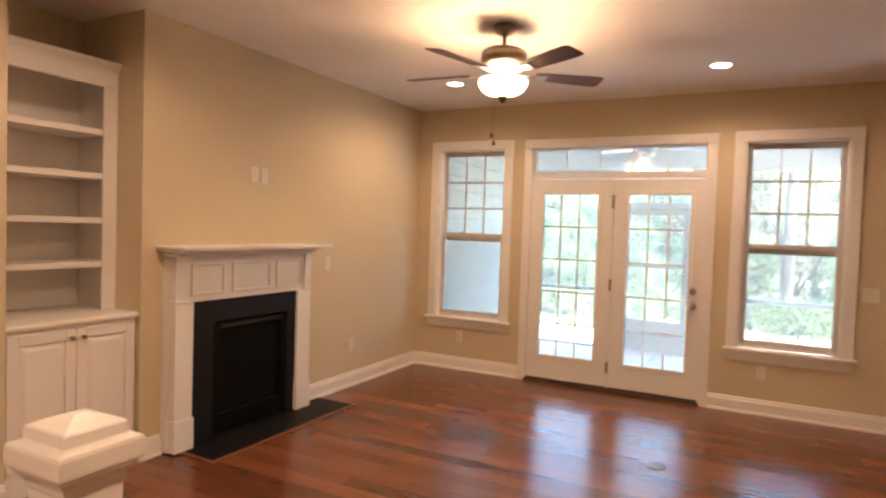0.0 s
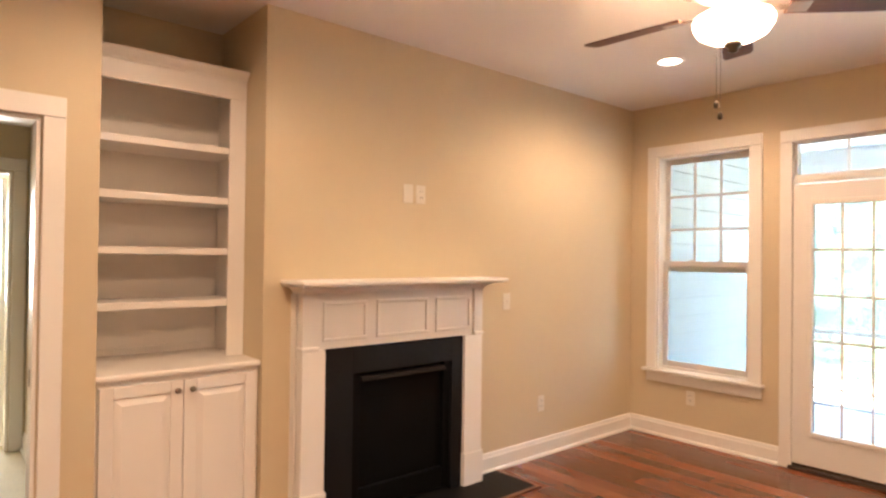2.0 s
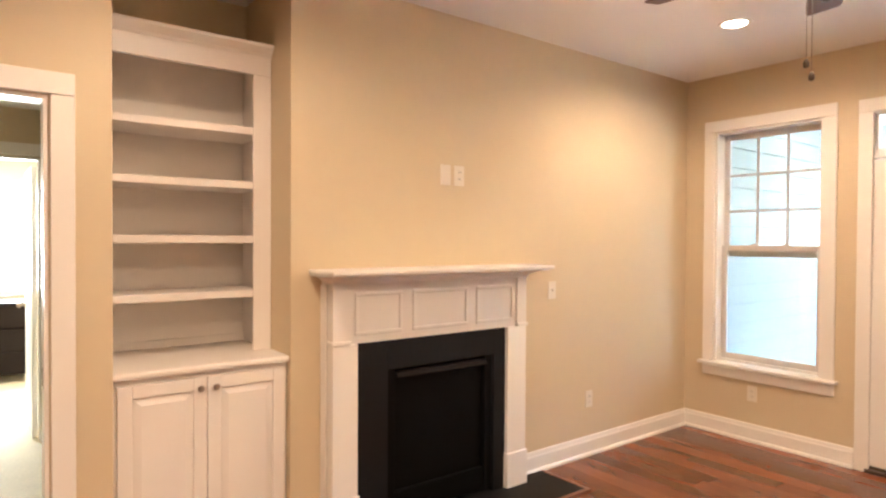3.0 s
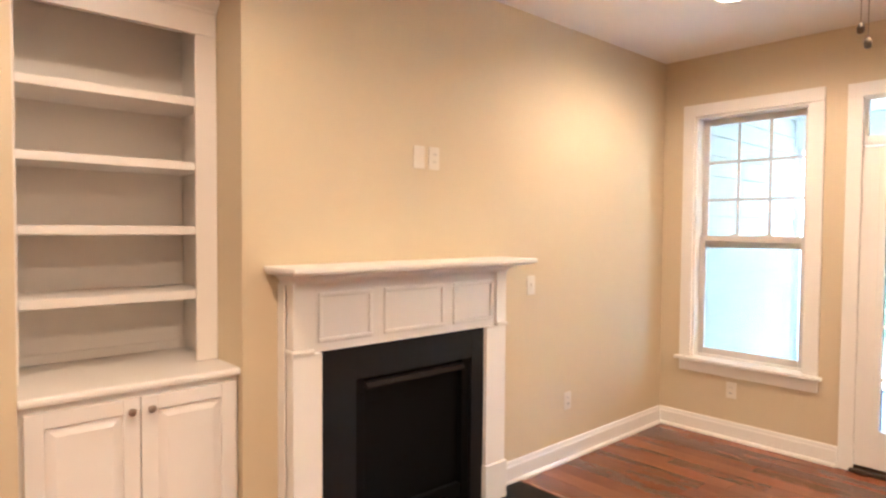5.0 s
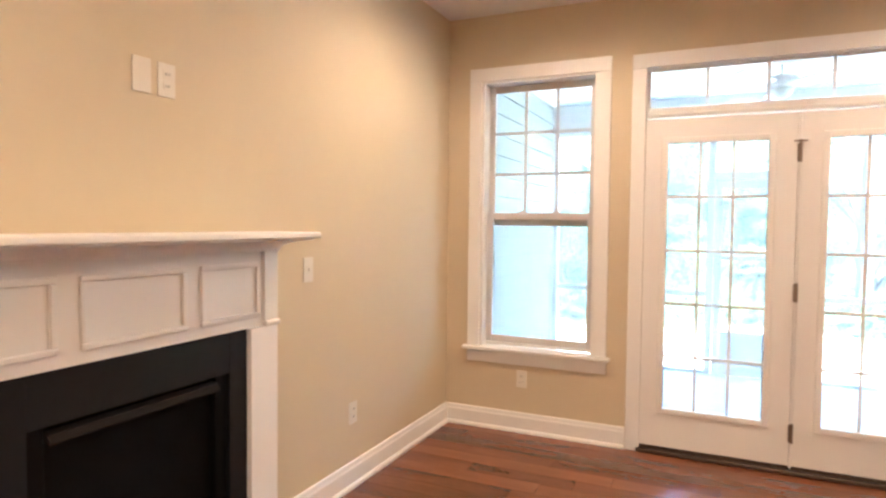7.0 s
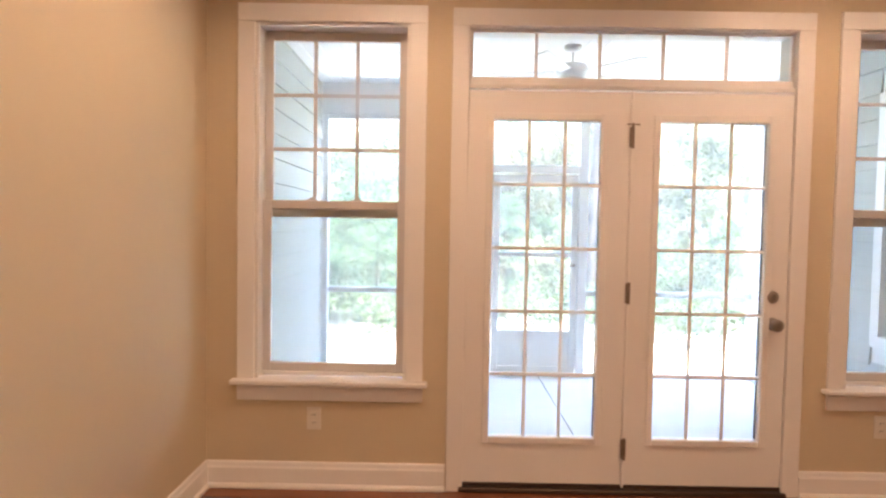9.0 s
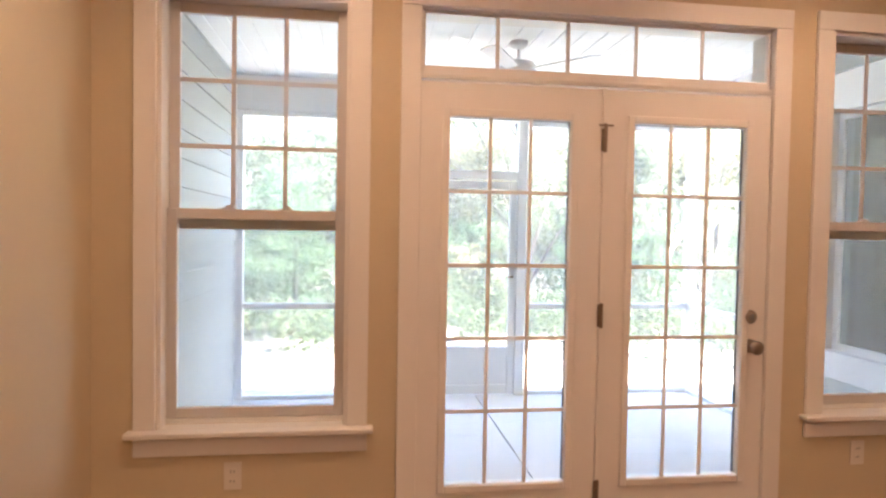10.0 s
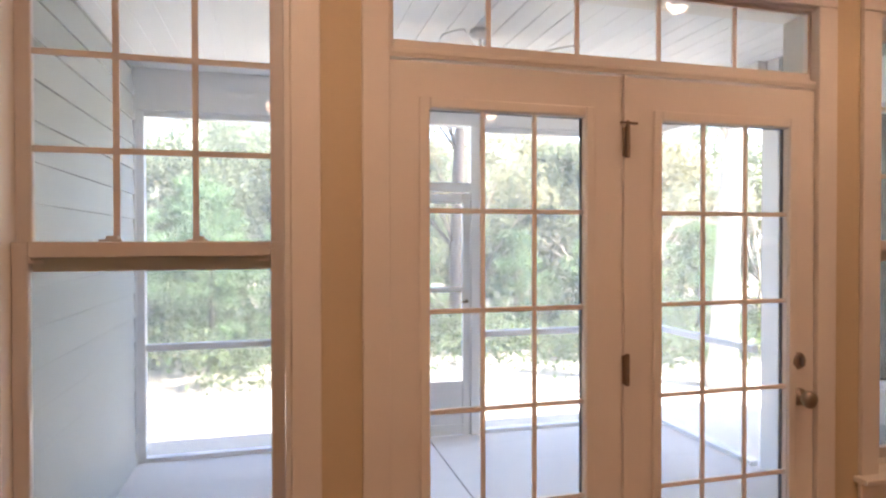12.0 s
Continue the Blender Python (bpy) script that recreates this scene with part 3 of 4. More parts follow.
mpart("crown_moulding", crown(-0.004, 0.118, 1.285, 1.328, 0.060))
mpart("upper_fillet", boxes((0.002, MY0 - 0.068, 1.329, 0.244, MY1 + 0.068, 1.337), bevel=0.002))
UY0, UY1 = -3.172, -2.030
mpart("frieze", boxes((0.002, UY0 + 0.001, OZ + 0.001, 0.096, UY1 - 0.001, 1.284)))
for y0, y1 in ((-3.146, -2.862), (-2.795, -2.412), (-2.350, -2.052)):
    bm = bmesh.new()
    z0, z1, w = 1.026, 1.244, 0.020
    for b in ((y0, z0, y1, z0 + w), (y0, z1 - w, y1, z1), (y0, z0 + w, y0 + w, z1 - w), (y1 - w, z0 + w, y1, z1 - w)):
        box(bm, 0.0965, b[0], b[1], 0.109, b[2], b[3], bevel=0.005)
    mpart("panel_moulding", bm)
for y0, y1, u0, u1 in ((MY0, OY0, MY0, UY0), (OY1, MY1, UY1, MY1)):
    leg = mpart("pilaster", boxes((0.002, y0, 0.222, 0.112, y1, 0.984), bevel=0.002))
    mpart("upper_pilaster", boxes((0.002, u0, 1.007, 0.113, u1, 1.284), bevel=0.002))
    part("cap_band", boxes((0.002, min(y0, u0) - 0.008, 0.985, 0.122, max(y1, u1) + 0.008 if y0 != MY0 else u1 - 0.001, 1.006) if y0 == MY0 else (0.002, u0 + 0.001, 0.985, 0.122, y1 + 0.008, 1.006), bevel=0.006), TRIM, leg)
    part("plinth", boxes((0.002, y0 - 0.007, 0.012, 0.124, y1 + 0.007, 0.221), bevel=0.003), TRIM, leg)
    outer = (y0 - 0.013, y0 - 0.0075) if y0 == MY0 else (y1 + 0.0075, y1 + 0.013)
    mpart("outer_return", boxes((0.002, outer[0], 0.012, 0.060, outer[1], 1.284)))

fireplace = empty("fireplace", (0, -2.6, 0), "black slate fireplace surround with steel gas insert", "fireplace")


def fpart(name, bm, mat, parent=None, label=""):
    ob = part(name, bm, mat, parent or fireplace, label)
    if parent is None:
        ob.matrix_parent_inverse = Matrix.Translation((0, 2.6, 0))
    return ob


fpart("surround_slab", boxes((0.002, OY0 + 0.002, 0.012, 0.090, FB[0] - 0.001, 0.983)), SLATE)
fpart("surround_slab", boxes((0.002, FB[1] + 0.001, 0.012, 0.090, OY1 - 0.002, 0.983)), SLATE)
fpart("surround_slab", boxes((0.002, FB[0], FB[2] + 0.001, 0.090, FB[1], 0.983)), SLATE)
fpart("firebox", boxes((-0.42, FB[0] + 0.002, 0.012, -0.40, FB[1] - 0.002, FB[2] - 0.002), (-0.40, FB[0] + 0.002, 0.012, 0.0, FB[0] + 0.02, FB[2] - 0.002),
                       (-0.40, FB[1] - 0.02, 0.012, 0.0, FB[1] - 0.002, FB[2] - 0.002), (-0.40, FB[0] + 0.02, 0.012, 0.0, FB[1] - 0.02, 0.03),
                       (-0.40, FB[0] + 0.02, FB[2] - 0.02, 0.0, FB[1] - 0.02, FB[2] - 0.002)), IRON)
fpart("insert_frame", boxes((0.003, FB[0] + 0.001, 0.031, 0.074, FB[0] + 0.055, 0.829), bevel=0.003), IRON)
fpart("insert_frame", boxes((0.003, FB[1] - 0.055, 0.031, 0.074, FB[1] - 0.001, 0.829), bevel=0.003), IRON)
fpart("hood", extrude_profile([(0.060, 0.812), (0.088, 0.804), (0.100, 0.784), (0.100, 0.778), (0.060, 0.786)], "y", FB[0] + 0.056, FB[1] - 0.056), HOOD, None, "dark bronze metal hood")
fpart("lower_louver", boxes((0.002, FB[0] + 0.056, 0.031, 0.068, FB[1] - 0.056, 0.16), bevel=0.004), IRON)
fpart("firebox_glass", boxes((0.034, FB[0] + 0.056, 0.161, 0.040, FB[1] - 0.056, 0.829)), IRON)
hearth = empty("hearth", (0.23, -2.6, 0), "flush black slate hearth with wooden border", "hearth")
part("slab", boxes((-0.228, -0.600, 0.002, 0.165, 0.868, 0.010)), SLATE, hearth)
part("border", boxes((0.1655, -0.630, 0.002, 0.1955, 0.898, 0.012), bevel=0.002), WOODTRIM, hearth, "reddish wooden border strip")
part("border", boxes((-0.198, -0.630, 0.002, 0.165, -0.601, 0.012), bevel=0.002), WOODTRIM, hearth, "reddish wooden border strip")
part("border", boxes((-0.198, 0.869, 0.002, 0.165, 0.898, 0.012), bevel=0.002), WOODTRIM, hearth, "reddish wooden border strip")

# ---- built-in bookcase and cabinet in the niche ----
n0, n1 = NICHE[0] + 0.003, NICHE[1] - 0.003
cab = empty("base_cabinet", (-0.3, (n0 + n1) / 2, 0), "white built-in base cabinet with two raised-panel doors", "cabinet")
off = Matrix.Translation((0.3, -(n0 + n1) / 2, 0))


def cpart(name, bm, mat=BUILTIN, parent=None, label="", thing=None):
    ob = part(name, bm, mat, parent or thing or cab, label)
    if parent is None:
        ob.matrix_parent_inverse = off
    return ob


cpart("body", boxes((-0.615, n0, 0.002, -0.063, n1, 0.912)))
cpart("face_frame", boxes((-0.0625, n0, 0.15, -0.045, n0 + 0.03, 0.912), (-0.0625, n1 - 0.03, 0.15, -0.045, n1, 0.912), (-0.0625, n0 + 0.03, 0.885, -0.045, n1 - 0.03, 0.912)))
cpart("base_board", boxes((-0.0625, n0, 0.002, -0.041, n1, 0.145), bevel=0.003), TRIM)
mid = (n0 + n1) / 2
for y0, y1, side in ((n0 + 0.016, mid - 0.002, 1), (mid + 0.002, n1 - 0.016, -1)):
    z0, z1, s = 0.152, 0.890, 0.058
    d = cpart("door", boxes((-0.044, y0, z0, -0.025, y0 + s, z1), (-0.044, y1 - s, z0, -0.025, y1, z1), (-0.044, y0 + s, z0, -0.025, y1 - s, z0 + s), (-0.044, y0 + s, z1 - s, -0.025, y1 - s, z1), bevel=0.003))
    bm = bmesh.new()
    a = [(y0 + s, z0 + s), (y1 - s, z0 + s), (y1 - s, z1 - s), (y0 + s, z1 - s)]
    e = 0.035
    b2 = [(y0 + s + e, z0 + s + e), (y1 - s - e, z0 + s + e), (y1 - s - e, z1 - s - e), (y0 + s + e, z1 - s - e)]
    A = [bm.verts.new((-0.0395, *p)) for p in a]
    B = [bm.verts.new((-0.0265, *p)) for p in b2]
    C = [bm.verts.new((-0.044, *p)) for p in a]
    bm.faces.new(B)
    bm.faces.new(C[::-1])
    for i in range(4):
        j = (i + 1) % 4
        bm.faces.new((A[i], A[j], B[j], B[i]))
        bm.faces.new((C[i], C[j], A[j], A[i]))
    bmesh.ops.recalc_face_normals(bm, faces=bm.faces)
    cpart("raised_panel", bm, BUILTIN, d)
    ky = (y1 - 0.032) if side > 0 else (y0 + 0.032)
    kn = cpart("knob", lathe([(0.008, 0), (0.006, 0.012), (0.013, 0.018), (0.015, 0.024), (0.010, 0.029), (0, 0.030)], 16), NICKEL, d, "small brushed nickel knob")
    kn.matrix_basis = pose(-0.025, ky, 0.842, 0, 90, 0)
counter = empty("countertop", (-0.3, (n0 + n1) / 2, 0.913), "white painted wooden countertop over the cabinet", "countertop")
off = Matrix.Translation((0.3, -(n0 + n1) / 2, -0.913))
cpart("slab", boxes((-0.617, n0, 0.914, -0.031, n1, 0.944)), thing=counter)
cpart("front_nosing", extrude_profile([(-0.0305, 0.914), (-0.018, 0.914), (-0.013, 0.918), (-0.011, 0.929), (-0.013, 0.940), (-0.018, 0.944), (-0.0305, 0.944)], "y", n0, n1), thing=counter)
case = empty("bookcase", (-0.3, (n0 + n1) / 2, 0.945), "white built-in bookcase with four empty shelves", "bookcase")
off = Matrix.Translation((0.3, -(n0 + n1) / 2, -0.945))
BZ = 2.46
cpart("back_panel", boxes((-0.616, n0 + 0.02, 0.946, -0.604, n1 - 0.02, BZ)), thing=case)
cpart("side_panel", boxes((-0.616, n0, 0.946, -0.262, n0 + 0.019, BZ)), thing=case)
cpart("side_panel", boxes((-0.616, n1 - 0.019, 0.946, -0.262, n1, BZ)), thing=case)
cpart("top_panel", boxes((-0.604, n0 + 0.02, BZ - 0.02, -0.262, n1 - 0.02, BZ)), thing=case)
cpart("stile", boxes((-0.261, n0, 0.946, -0.242, n0 + 0.036, 2.338), bevel=0.002), thing=case)
cpart("stile", boxes((-0.261, n1 - 0.092, 0.946, -0.242, n1, 2.338), bevel=0.002), thing=case)
cpart("header", boxes((-0.261, n0, 2.339, -0.240, n1, 2.449), bevel=0.002), thing=case)
cpart("crown_moulding", extrude_profile([(-0.262, 2.435), (-0.236, 2.435), (-0.232, 2.447), (-0.218, 2.462), (-0.205, 2.478), (-0.203, 2.492), (-0.262, 2.492)], "y", n0, n1), TRIM, thing=case)
for z in (2.054, 1.781, 1.508, 1.234):
    cpart("shelf", boxes((-0.603, n0 + 0.020, z - 0.016, -0.268, n1 - 0.020, z + 0.016), (-0.2675, n0 + 0.037, z - 0.018, -0.248, n1 - 0.093, z + 0.018), bevel=0.003), thing=case)
cpart("cleat", boxes((-0.603, n0 + 0.02, 0.946, -0.590, n1 - 0.02, 0.985)), thing=case)

# ---- ceiling fan ----
fan = empty("ceiling_fan", (FAN[0], FAN[1], ROOM_H), "five-blade walnut ceiling fan with lit frosted bowl", "ceiling fan")
part("canopy", lathe([(0.0, 0), (0.072, 0.0), (0.070, -0.020), (0.055, -0.046), (0.030, -0.062), (0.016, -0.066)], 32), NICKEL, fan, "satin nickel canopy", True)
part("downrod", lathe([(0.013, -0.060), (0.013, -0.125), (0.030, -0.127), (0.032, -0.145)], 16), NICKEL, fan, "", True)
part("motor_housing", lathe([(0.030, -0.135), (0.060, -0.140), (0.110, -0.147), (0.138, -0.165), (0.142, -0.190), (0.140, -0.225), (0.128, -0.237), (0.118, -0.255), (0.060, -0.262), (0, -0.262)], 40), NICKEL, fan,
     "satin nickel motor housing", True)
part("light_fitter", lathe([(0.060, -0.2625), (0.058, -0.272), (0.022, -0.284), (0.020, -0.312), (0.012, -0.331)], 32), NICKEL, fan, "", True)
part("centre_rod", lathe([(0.006, -0.330), (0.006, -0.432)], 10), NICKEL, fan)
part("light_bowl", lathe([(0.146, -0.336), (0.153, -0.350), (0.150, -0.372), (0.131, -0.402), (0.092, -0.424), (0.046, -0.434), (0.010, -0.436), (0.010, -0.431), (0.045, -0.429), (0.089, -0.419), (0.127, -0.398), (0.145, -0.371), (0.148, -0.350), (0.141, -0.336), (0.146, -0.336)], 48), BOWL, fan,
     "glowing frosted glass bowl", True)
for i in range(3):
    a = 2 * math.pi * i / 3 + 0.5
    part("bulb", lathe([(0, -0.336), (0.016, -0.342), (0.026, -0.362), (0.024, -0.380), (0.012, -0.392), (0, -0.395)], 14, at=(0.085 * math.cos(a), 0.085 * math.sin(a), 0)), BOWL, fan, "lit bulb", True)
part("finial", lathe([(0.0, -0.435), (0.030, -0.437), (0.036, -0.446), (0.026, -0.457), (0.018, -0.464), (0.020, -0.474), (0, -0.482)], 20), DARKMETAL, fan, "", True)
BLADE_TURN = 112.0
pitch = pose(0, 0, 0, -11, 0, 0)
for i in range(5):
    turn = pose(0, 0, -0.298, 0, 0, BLADE_TURN + 72 * i)
    out = []
    for s in range(13):
        u = s / 12
        half = 0.052 + 0.016 * min(1.0, u * 1.4)
        out.append((0.205 + 0.455 * u, half))
    rim = [(x, h) for x, h in out[:-1]] + [(0.655, 0.060), (0.660, 0.045)]
    pts = rim + [(x, -h) for x, h in rim[::-1]]
    bm = extrude_profile(pts, "z", -0.003, 0.003)
    bmesh.ops.transform(bm, matrix=pitch, verts=bm.verts)
    b = part("blade", bm, BLADE, fan, "dark walnut fan blade")
    b.matrix_basis = turn
    bm = bmesh.new()
    box(bm, 0.095, -0.016, -0.010, 0.215, 0.016, -0.004, bevel=0.002)
    box(bm, 0.205, -0.036, -0.010, 0.285, 0.036, -0.0045, bevel=0.002)
    bmesh.ops.transform(bm, matrix=pitch, verts=bm.verts)
    part("blade_iron", bm, NICKEL, b, "satin nickel blade bracket")
for cx, cy, cz in ((-0.048, -0.040, -0.67), (-0.026, -0.052, -0.72)):
    ch = part("pull_chain", tube([(cx, cy, -0.33), (cx, cy, cz)], 0.0016, 6), NICKEL, fan)
    part("pull_knob", lathe([(0, 0), (0.006, -0.003), (0.011, -0.016), (0.009, -0.030), (0, -0.034)], 12, at=(cx, cy, cz)), DARKMETAL, ch, "dark wooden pull knob", True)


# ---- recessed lights, vent, plates ----
def downlight(x, y):
    o = empty("recessed_light", (x, y, ROOM_H), "round white recessed ceiling light, lit, rear ones added for fill", "ceiling light", "recessed ceiling lights")
    part("trim_ring", lathe([(0.066, -0.001), (0.070, -0.006), (0.092, -0.004), (0.095, -0.0005), (0.066, -0.001)], 36), TRIM, o, "", True)
    part("lens", lathe([(0.0, -0.003), (0.0655, -0.002), (0.0655, -0.0005), (0.0, -0.0005)], 36), BULB, o, "glowing lens")
    return o


# Also builds the four unseen fittings added for fill.
for dx, dy in DOWNLIGHTS_AND_FILL:
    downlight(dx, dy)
vent = empty("ceiling_vent", (2.06, -0.115, ROOM_H), "white slotted ceiling air vent", "vent")
part("frame", boxes((-0.18, -0.075, -0.007, 0.18, -0.058, -0.0005), (-0.18, 0.058, -0.007, 0.18, 0.075, -0.0005), (-0.18, -0.058, -0.007, -0.16, 0.058, -0.0005), (0.16, -0.058, -0.007, 0.18, 0.058, -0.0005)), TRIM, vent)
part("backing", boxes((-0.16, -0.058, -0.002, 0.16, 0.058, -0.0005)), SLOT, vent)
for i in range(7):
    y = -0.048 + 0.016 * i
    part("slat", boxes((-0.16, y - 0.004, -0.006, 0.16, y + 0.003, -0.003)), TRIM, vent)


def plate(name, label, category, at, rz, kind):
    """A wall plate; its own face looks along -y before it is turned by rz."""
    o = empty(name, at, label, category)
    o.rotation_euler = (0, 0, radians(rz))
    w = 0.058 if kind == "double" else 0.036
    part("cover", boxes((-w, -0.006, -0.058, w, -0.0005, 0.058), bevel=0.002), PLATE, o)
    if kind == "outlet":
        for z in (0.020, -0.020):
            s = part("socket", boxes((-0.016, -0.008, z - 0.013, 0.016, -0.0062, z + 0.013), bevel=0.0008), PLATE, o)
            part("slot", boxes((-0.008, -0.0088, z - 0.005, -0.005, -0.0081, z + 0.006), (0.005, -0.0088, z - 0.005, 0.008, -0.0081, z + 0.006)), SLOT, s)
    elif kind in ("switch", "double"):
        for x in ((0,) if kind == "switch" else (-0.023, 0.023)):
            part("toggle", boxes((x - 0.005, -0.016, -0.008, x + 0.005, -0.0062, 0.010), bevel=0.001), PLATE, o)
    elif kind == "jack":
        part("socket", lathe([(0.009, 0), (0.009, 0.006), (0.004, 0.006), (0, 0.004)], 12), SCREWGREY, o).matrix_basis = pose(0, -0.006, 0, 90)
    return o


plate("wall_plate", "white blank wall plate above the mantel", "wall plate", (0, -2.502, 1.885), 90, "blank")
plate("wall_outlet", "white wall outlet above the mantel", "outlet", (0, -2.402, 1.885), 90, "outlet")
plate("light_switch", "white switch plate beside the mantel", "switch", (0, -1.605, 1.180), 90, "switch")
plate("wall_outlet", "white outlet low on the tan wall", "outlet", (0, -1.217, 0.395), 90, "outlet")
plate("wall_outlet", "white outlet below a window", "outlet", (0.556, 0, 0.362), 0, "outlet")
plate("wall_outlet", "white outlet below a window", "outlet", (3.458, 0, 0.370), 0, "outlet")
plate("light_switch", "white double switch plate beside a window", "switch", (4.21, 0, 1.10), 0, "double")
fo = empty("floor_outlet", (2.86, -1.725, 0.001), "round brass floor outlet cover set in hardwood", "floor outlet")
part("ring", lathe([(0.046, 0), (0.062, 0), (0.061, 0.004), (0.050, 0.006), (0.046, 0.005), (0.046, 0)], 32), NICKEL, fo, "", True)
part("lid", lathe([(0.0, 0), (0.045, 0), (0.045, 0.004), (0, 0.0045)], 32), NICKEL, fo)

# ---- newel post ----
newel = empty("newel_post", (2.072, -5.119, 0), "white painted square newel post with stepped cap", "newel post")
part("post", boxes((-0.068, -0.068, 0.0, 0.068, 0.068, 0.970), bevel=0.004), TRIM, newel)
part("base", boxes((-0.078, -0.078, 0.0, 0.078, 0.078, 0.16), bevel=0.006), TRIM, newel)


def pyramid(levels):
    bm = bmesh.new()
    rows = [[bm.verts.new((sx * h, sy * h, z)) for sx, sy in ((-1, -1), (1, -1), (1, 1), (-1, 1))] for h, z in levels]
    for a, b in zip(rows, rows[1:]):
        for i in range(4):
            bm.faces.new((a[i], a[(i + 1) % 4], b[(i + 1) % 4], b[i]))
    bm.faces.new(rows[0][::-1])
    bm.faces.new(rows[-1])
    return bm


part("cove", pyramid([(0.0685, 0.935), (0.071, 0.941), (0.073, 0.953), (0.079, 0.965), (0.088, 0.973), (0.090, 0.983)]), TRIM, newel)
part("cap", pyramid([(0.094, 0.9835), (0.099, 0.988), (0.100, 0.995), (0.100, 1.029), (0.097, 1.037), (0.078, 1.040), (0.074, 1.046), (0.073, 1.071), (0.069, 1.076), (0.040, 1.088), (0.012, 1.097)]), TRIM, newel)

# ---- porch ----
PZ = -0.14
PX0, PX1, PY1 = -0.03, 4.25, 2.98
PH = 2.74
slabs = tagged(empty("pavement_porch", (0, 0, 0)), "smooth grey concrete porch slab with control joint", "porch floor", kind="structure")
for x0, x1 in ((-0.1, 2.160), (2.168, 4.45)):
    part("concrete_panel", boxes((x0, WT + 0.002, PZ - 0.25, x1, PY1 + 0.10, PZ), bevel=0.004), CONCRETE, slabs)
structure("porch_ceiling", boxes(*[(PX0 - 0.05 + 0.146 * i, WT + 0.002, PH, PX0 - 0.05 + 0.146 * i + 0.140, PY1 + 0.12, PH + 0.02) for i in range(30)],
                                 (PX0 - 0.06, WT + 0.002, PH + 0.006, PX1 + 0.12, PY1 + 0.12, PH + 0.2)), PORCHCEIL, "white boarded porch ceiling", "ceiling")
beam = empty("screened_enclosure", (0, 0, 0), "white painted framing of a screened porch", "screen enclosure")
part("beam", boxes((PX0, PY1 - 0.02, 2.435, PX1 + 0.1, PY1 + 0.10, PH - 0.002), bevel=0.004), EXTTRIM, beam)
part("beam", boxes((PX1 - 0.02, 1.70, 2.435, PX1 + 0.10, PY1 - 0.022, PH - 0.002), bevel=0.004), EXTTRIM, beam)
for x, half in ((0.013, 0.028), (2.575, 0.045), (PX1 + 0.04, 0.045)):
    part("post", boxes((x - half, PY1, PZ, x + half, PY1 + 0.08, 2.434), bevel=0.004), EXTTRIM, beam)
part("post", boxes((1.61, PY1, PZ, 1.68, PY1 + 0.08, 2.434), bevel=0.004), EXTTRIM, beam)
for x0, x1 in ((0.042, 1.609), (2.621, PX1 - 0.006)):
    part("rail", boxes((x0, PY1 + 0.01, 0.676, x1, PY1 + 0.06, 0.726), bevel=0.003), EXTTRIM, beam)
    part("bottom_plate", boxes((x0, PY1 + 0.005, PZ, x1, PY1 + 0.065, PZ + 0.035), bevel=0.003), EXTTRIM, beam)
    part("top_plate", boxes((x0, PY1 + 0.005, 2.392, x1, PY1 + 0.065, 2.434), bevel=0.003), EXTTRIM, beam)
part("rail", boxes((PX1 + 0.01, 1.78, 0.676, PX1 + 0.06, PY1 - 0.001, 0.726), bevel=0.003), EXTTRIM, beam)
part("bottom_plate", boxes((PX1 + 0.005, 1.78, PZ, PX1 + 0.065, PY1 - 0.001, PZ + 0.035), bevel=0.003), EXTTRIM, beam)
def screen_panel(parent, x0, y0, z0, x1, y1, z1):
    o = part("screen_mesh", boxes((x0, y0, z0, x1, y1, z1)), SCREEN, parent, "fine grey insect screen")
    o.visible_shadow = False
    return o


for x0, x1 in ((0.042, 1.609), (2.621, PX1 - 0.006)):
    screen_panel(beam, x0, PY1 + 0.062, PZ + 0.036, x1, PY1 + 0.063, 2.391)
screen_panel(beam, PX1 + 0.062, 1.78, PZ + 0.036, PX1 + 0.063, PY1 - 0.001, 2.434)
screen_panel(beam, 1.681, PY1 + 0.062, 1.97, 2.529, PY1 + 0.063, 2.434)
sd = empty("screen_door", (2.105, PY1 + 0.03, PZ), "white framed screen door with solid kick panel", "door")
dw, dh = 0.420, 2.015
part("stile", boxes((-dw, -0.016, 0.01, -dw + 0.065, 0.016, dh), bevel=0.003), EXTTRIM, sd)
part("stile", boxes((dw - 0.065, -0.016, 0.01, dw, 0.016, dh), bevel=0.003), EXTTRIM, sd)
for z0, z1 in ((0.01, 0.10), (0.40, 0.46), (1.20, 1.24), (dh - 0.08, dh)):
    part("cross_rail", boxes((-dw + 0.066, -0.015, z0, dw - 0.066, 0.015, z1), bevel=0.003), EXTTRIM, sd)
screen_panel(sd, -dw + 0.066, 0.0165, 0.46, dw - 0.066, 0.0175, dh - 0.08)
part("kick_panel", boxes((-dw + 0.066, -0.006, 0.10, dw - 0.066, 0.006, 0.40)), EXTTRIM, sd)
part("handle", tube([(dw - 0.03, -0.016, 1.13), (dw - 0.03, -0.05, 1.12), (dw - 0.09, -0.055, 1.12)], 0.009, 8), DARKMETAL, sd, "dark lever handle")
part("header", boxes((-0.423, -0.03, dh + 0.01, 0.423, 0.03, dh + 0.09), bevel=0.003), EXTTRIM, sd)


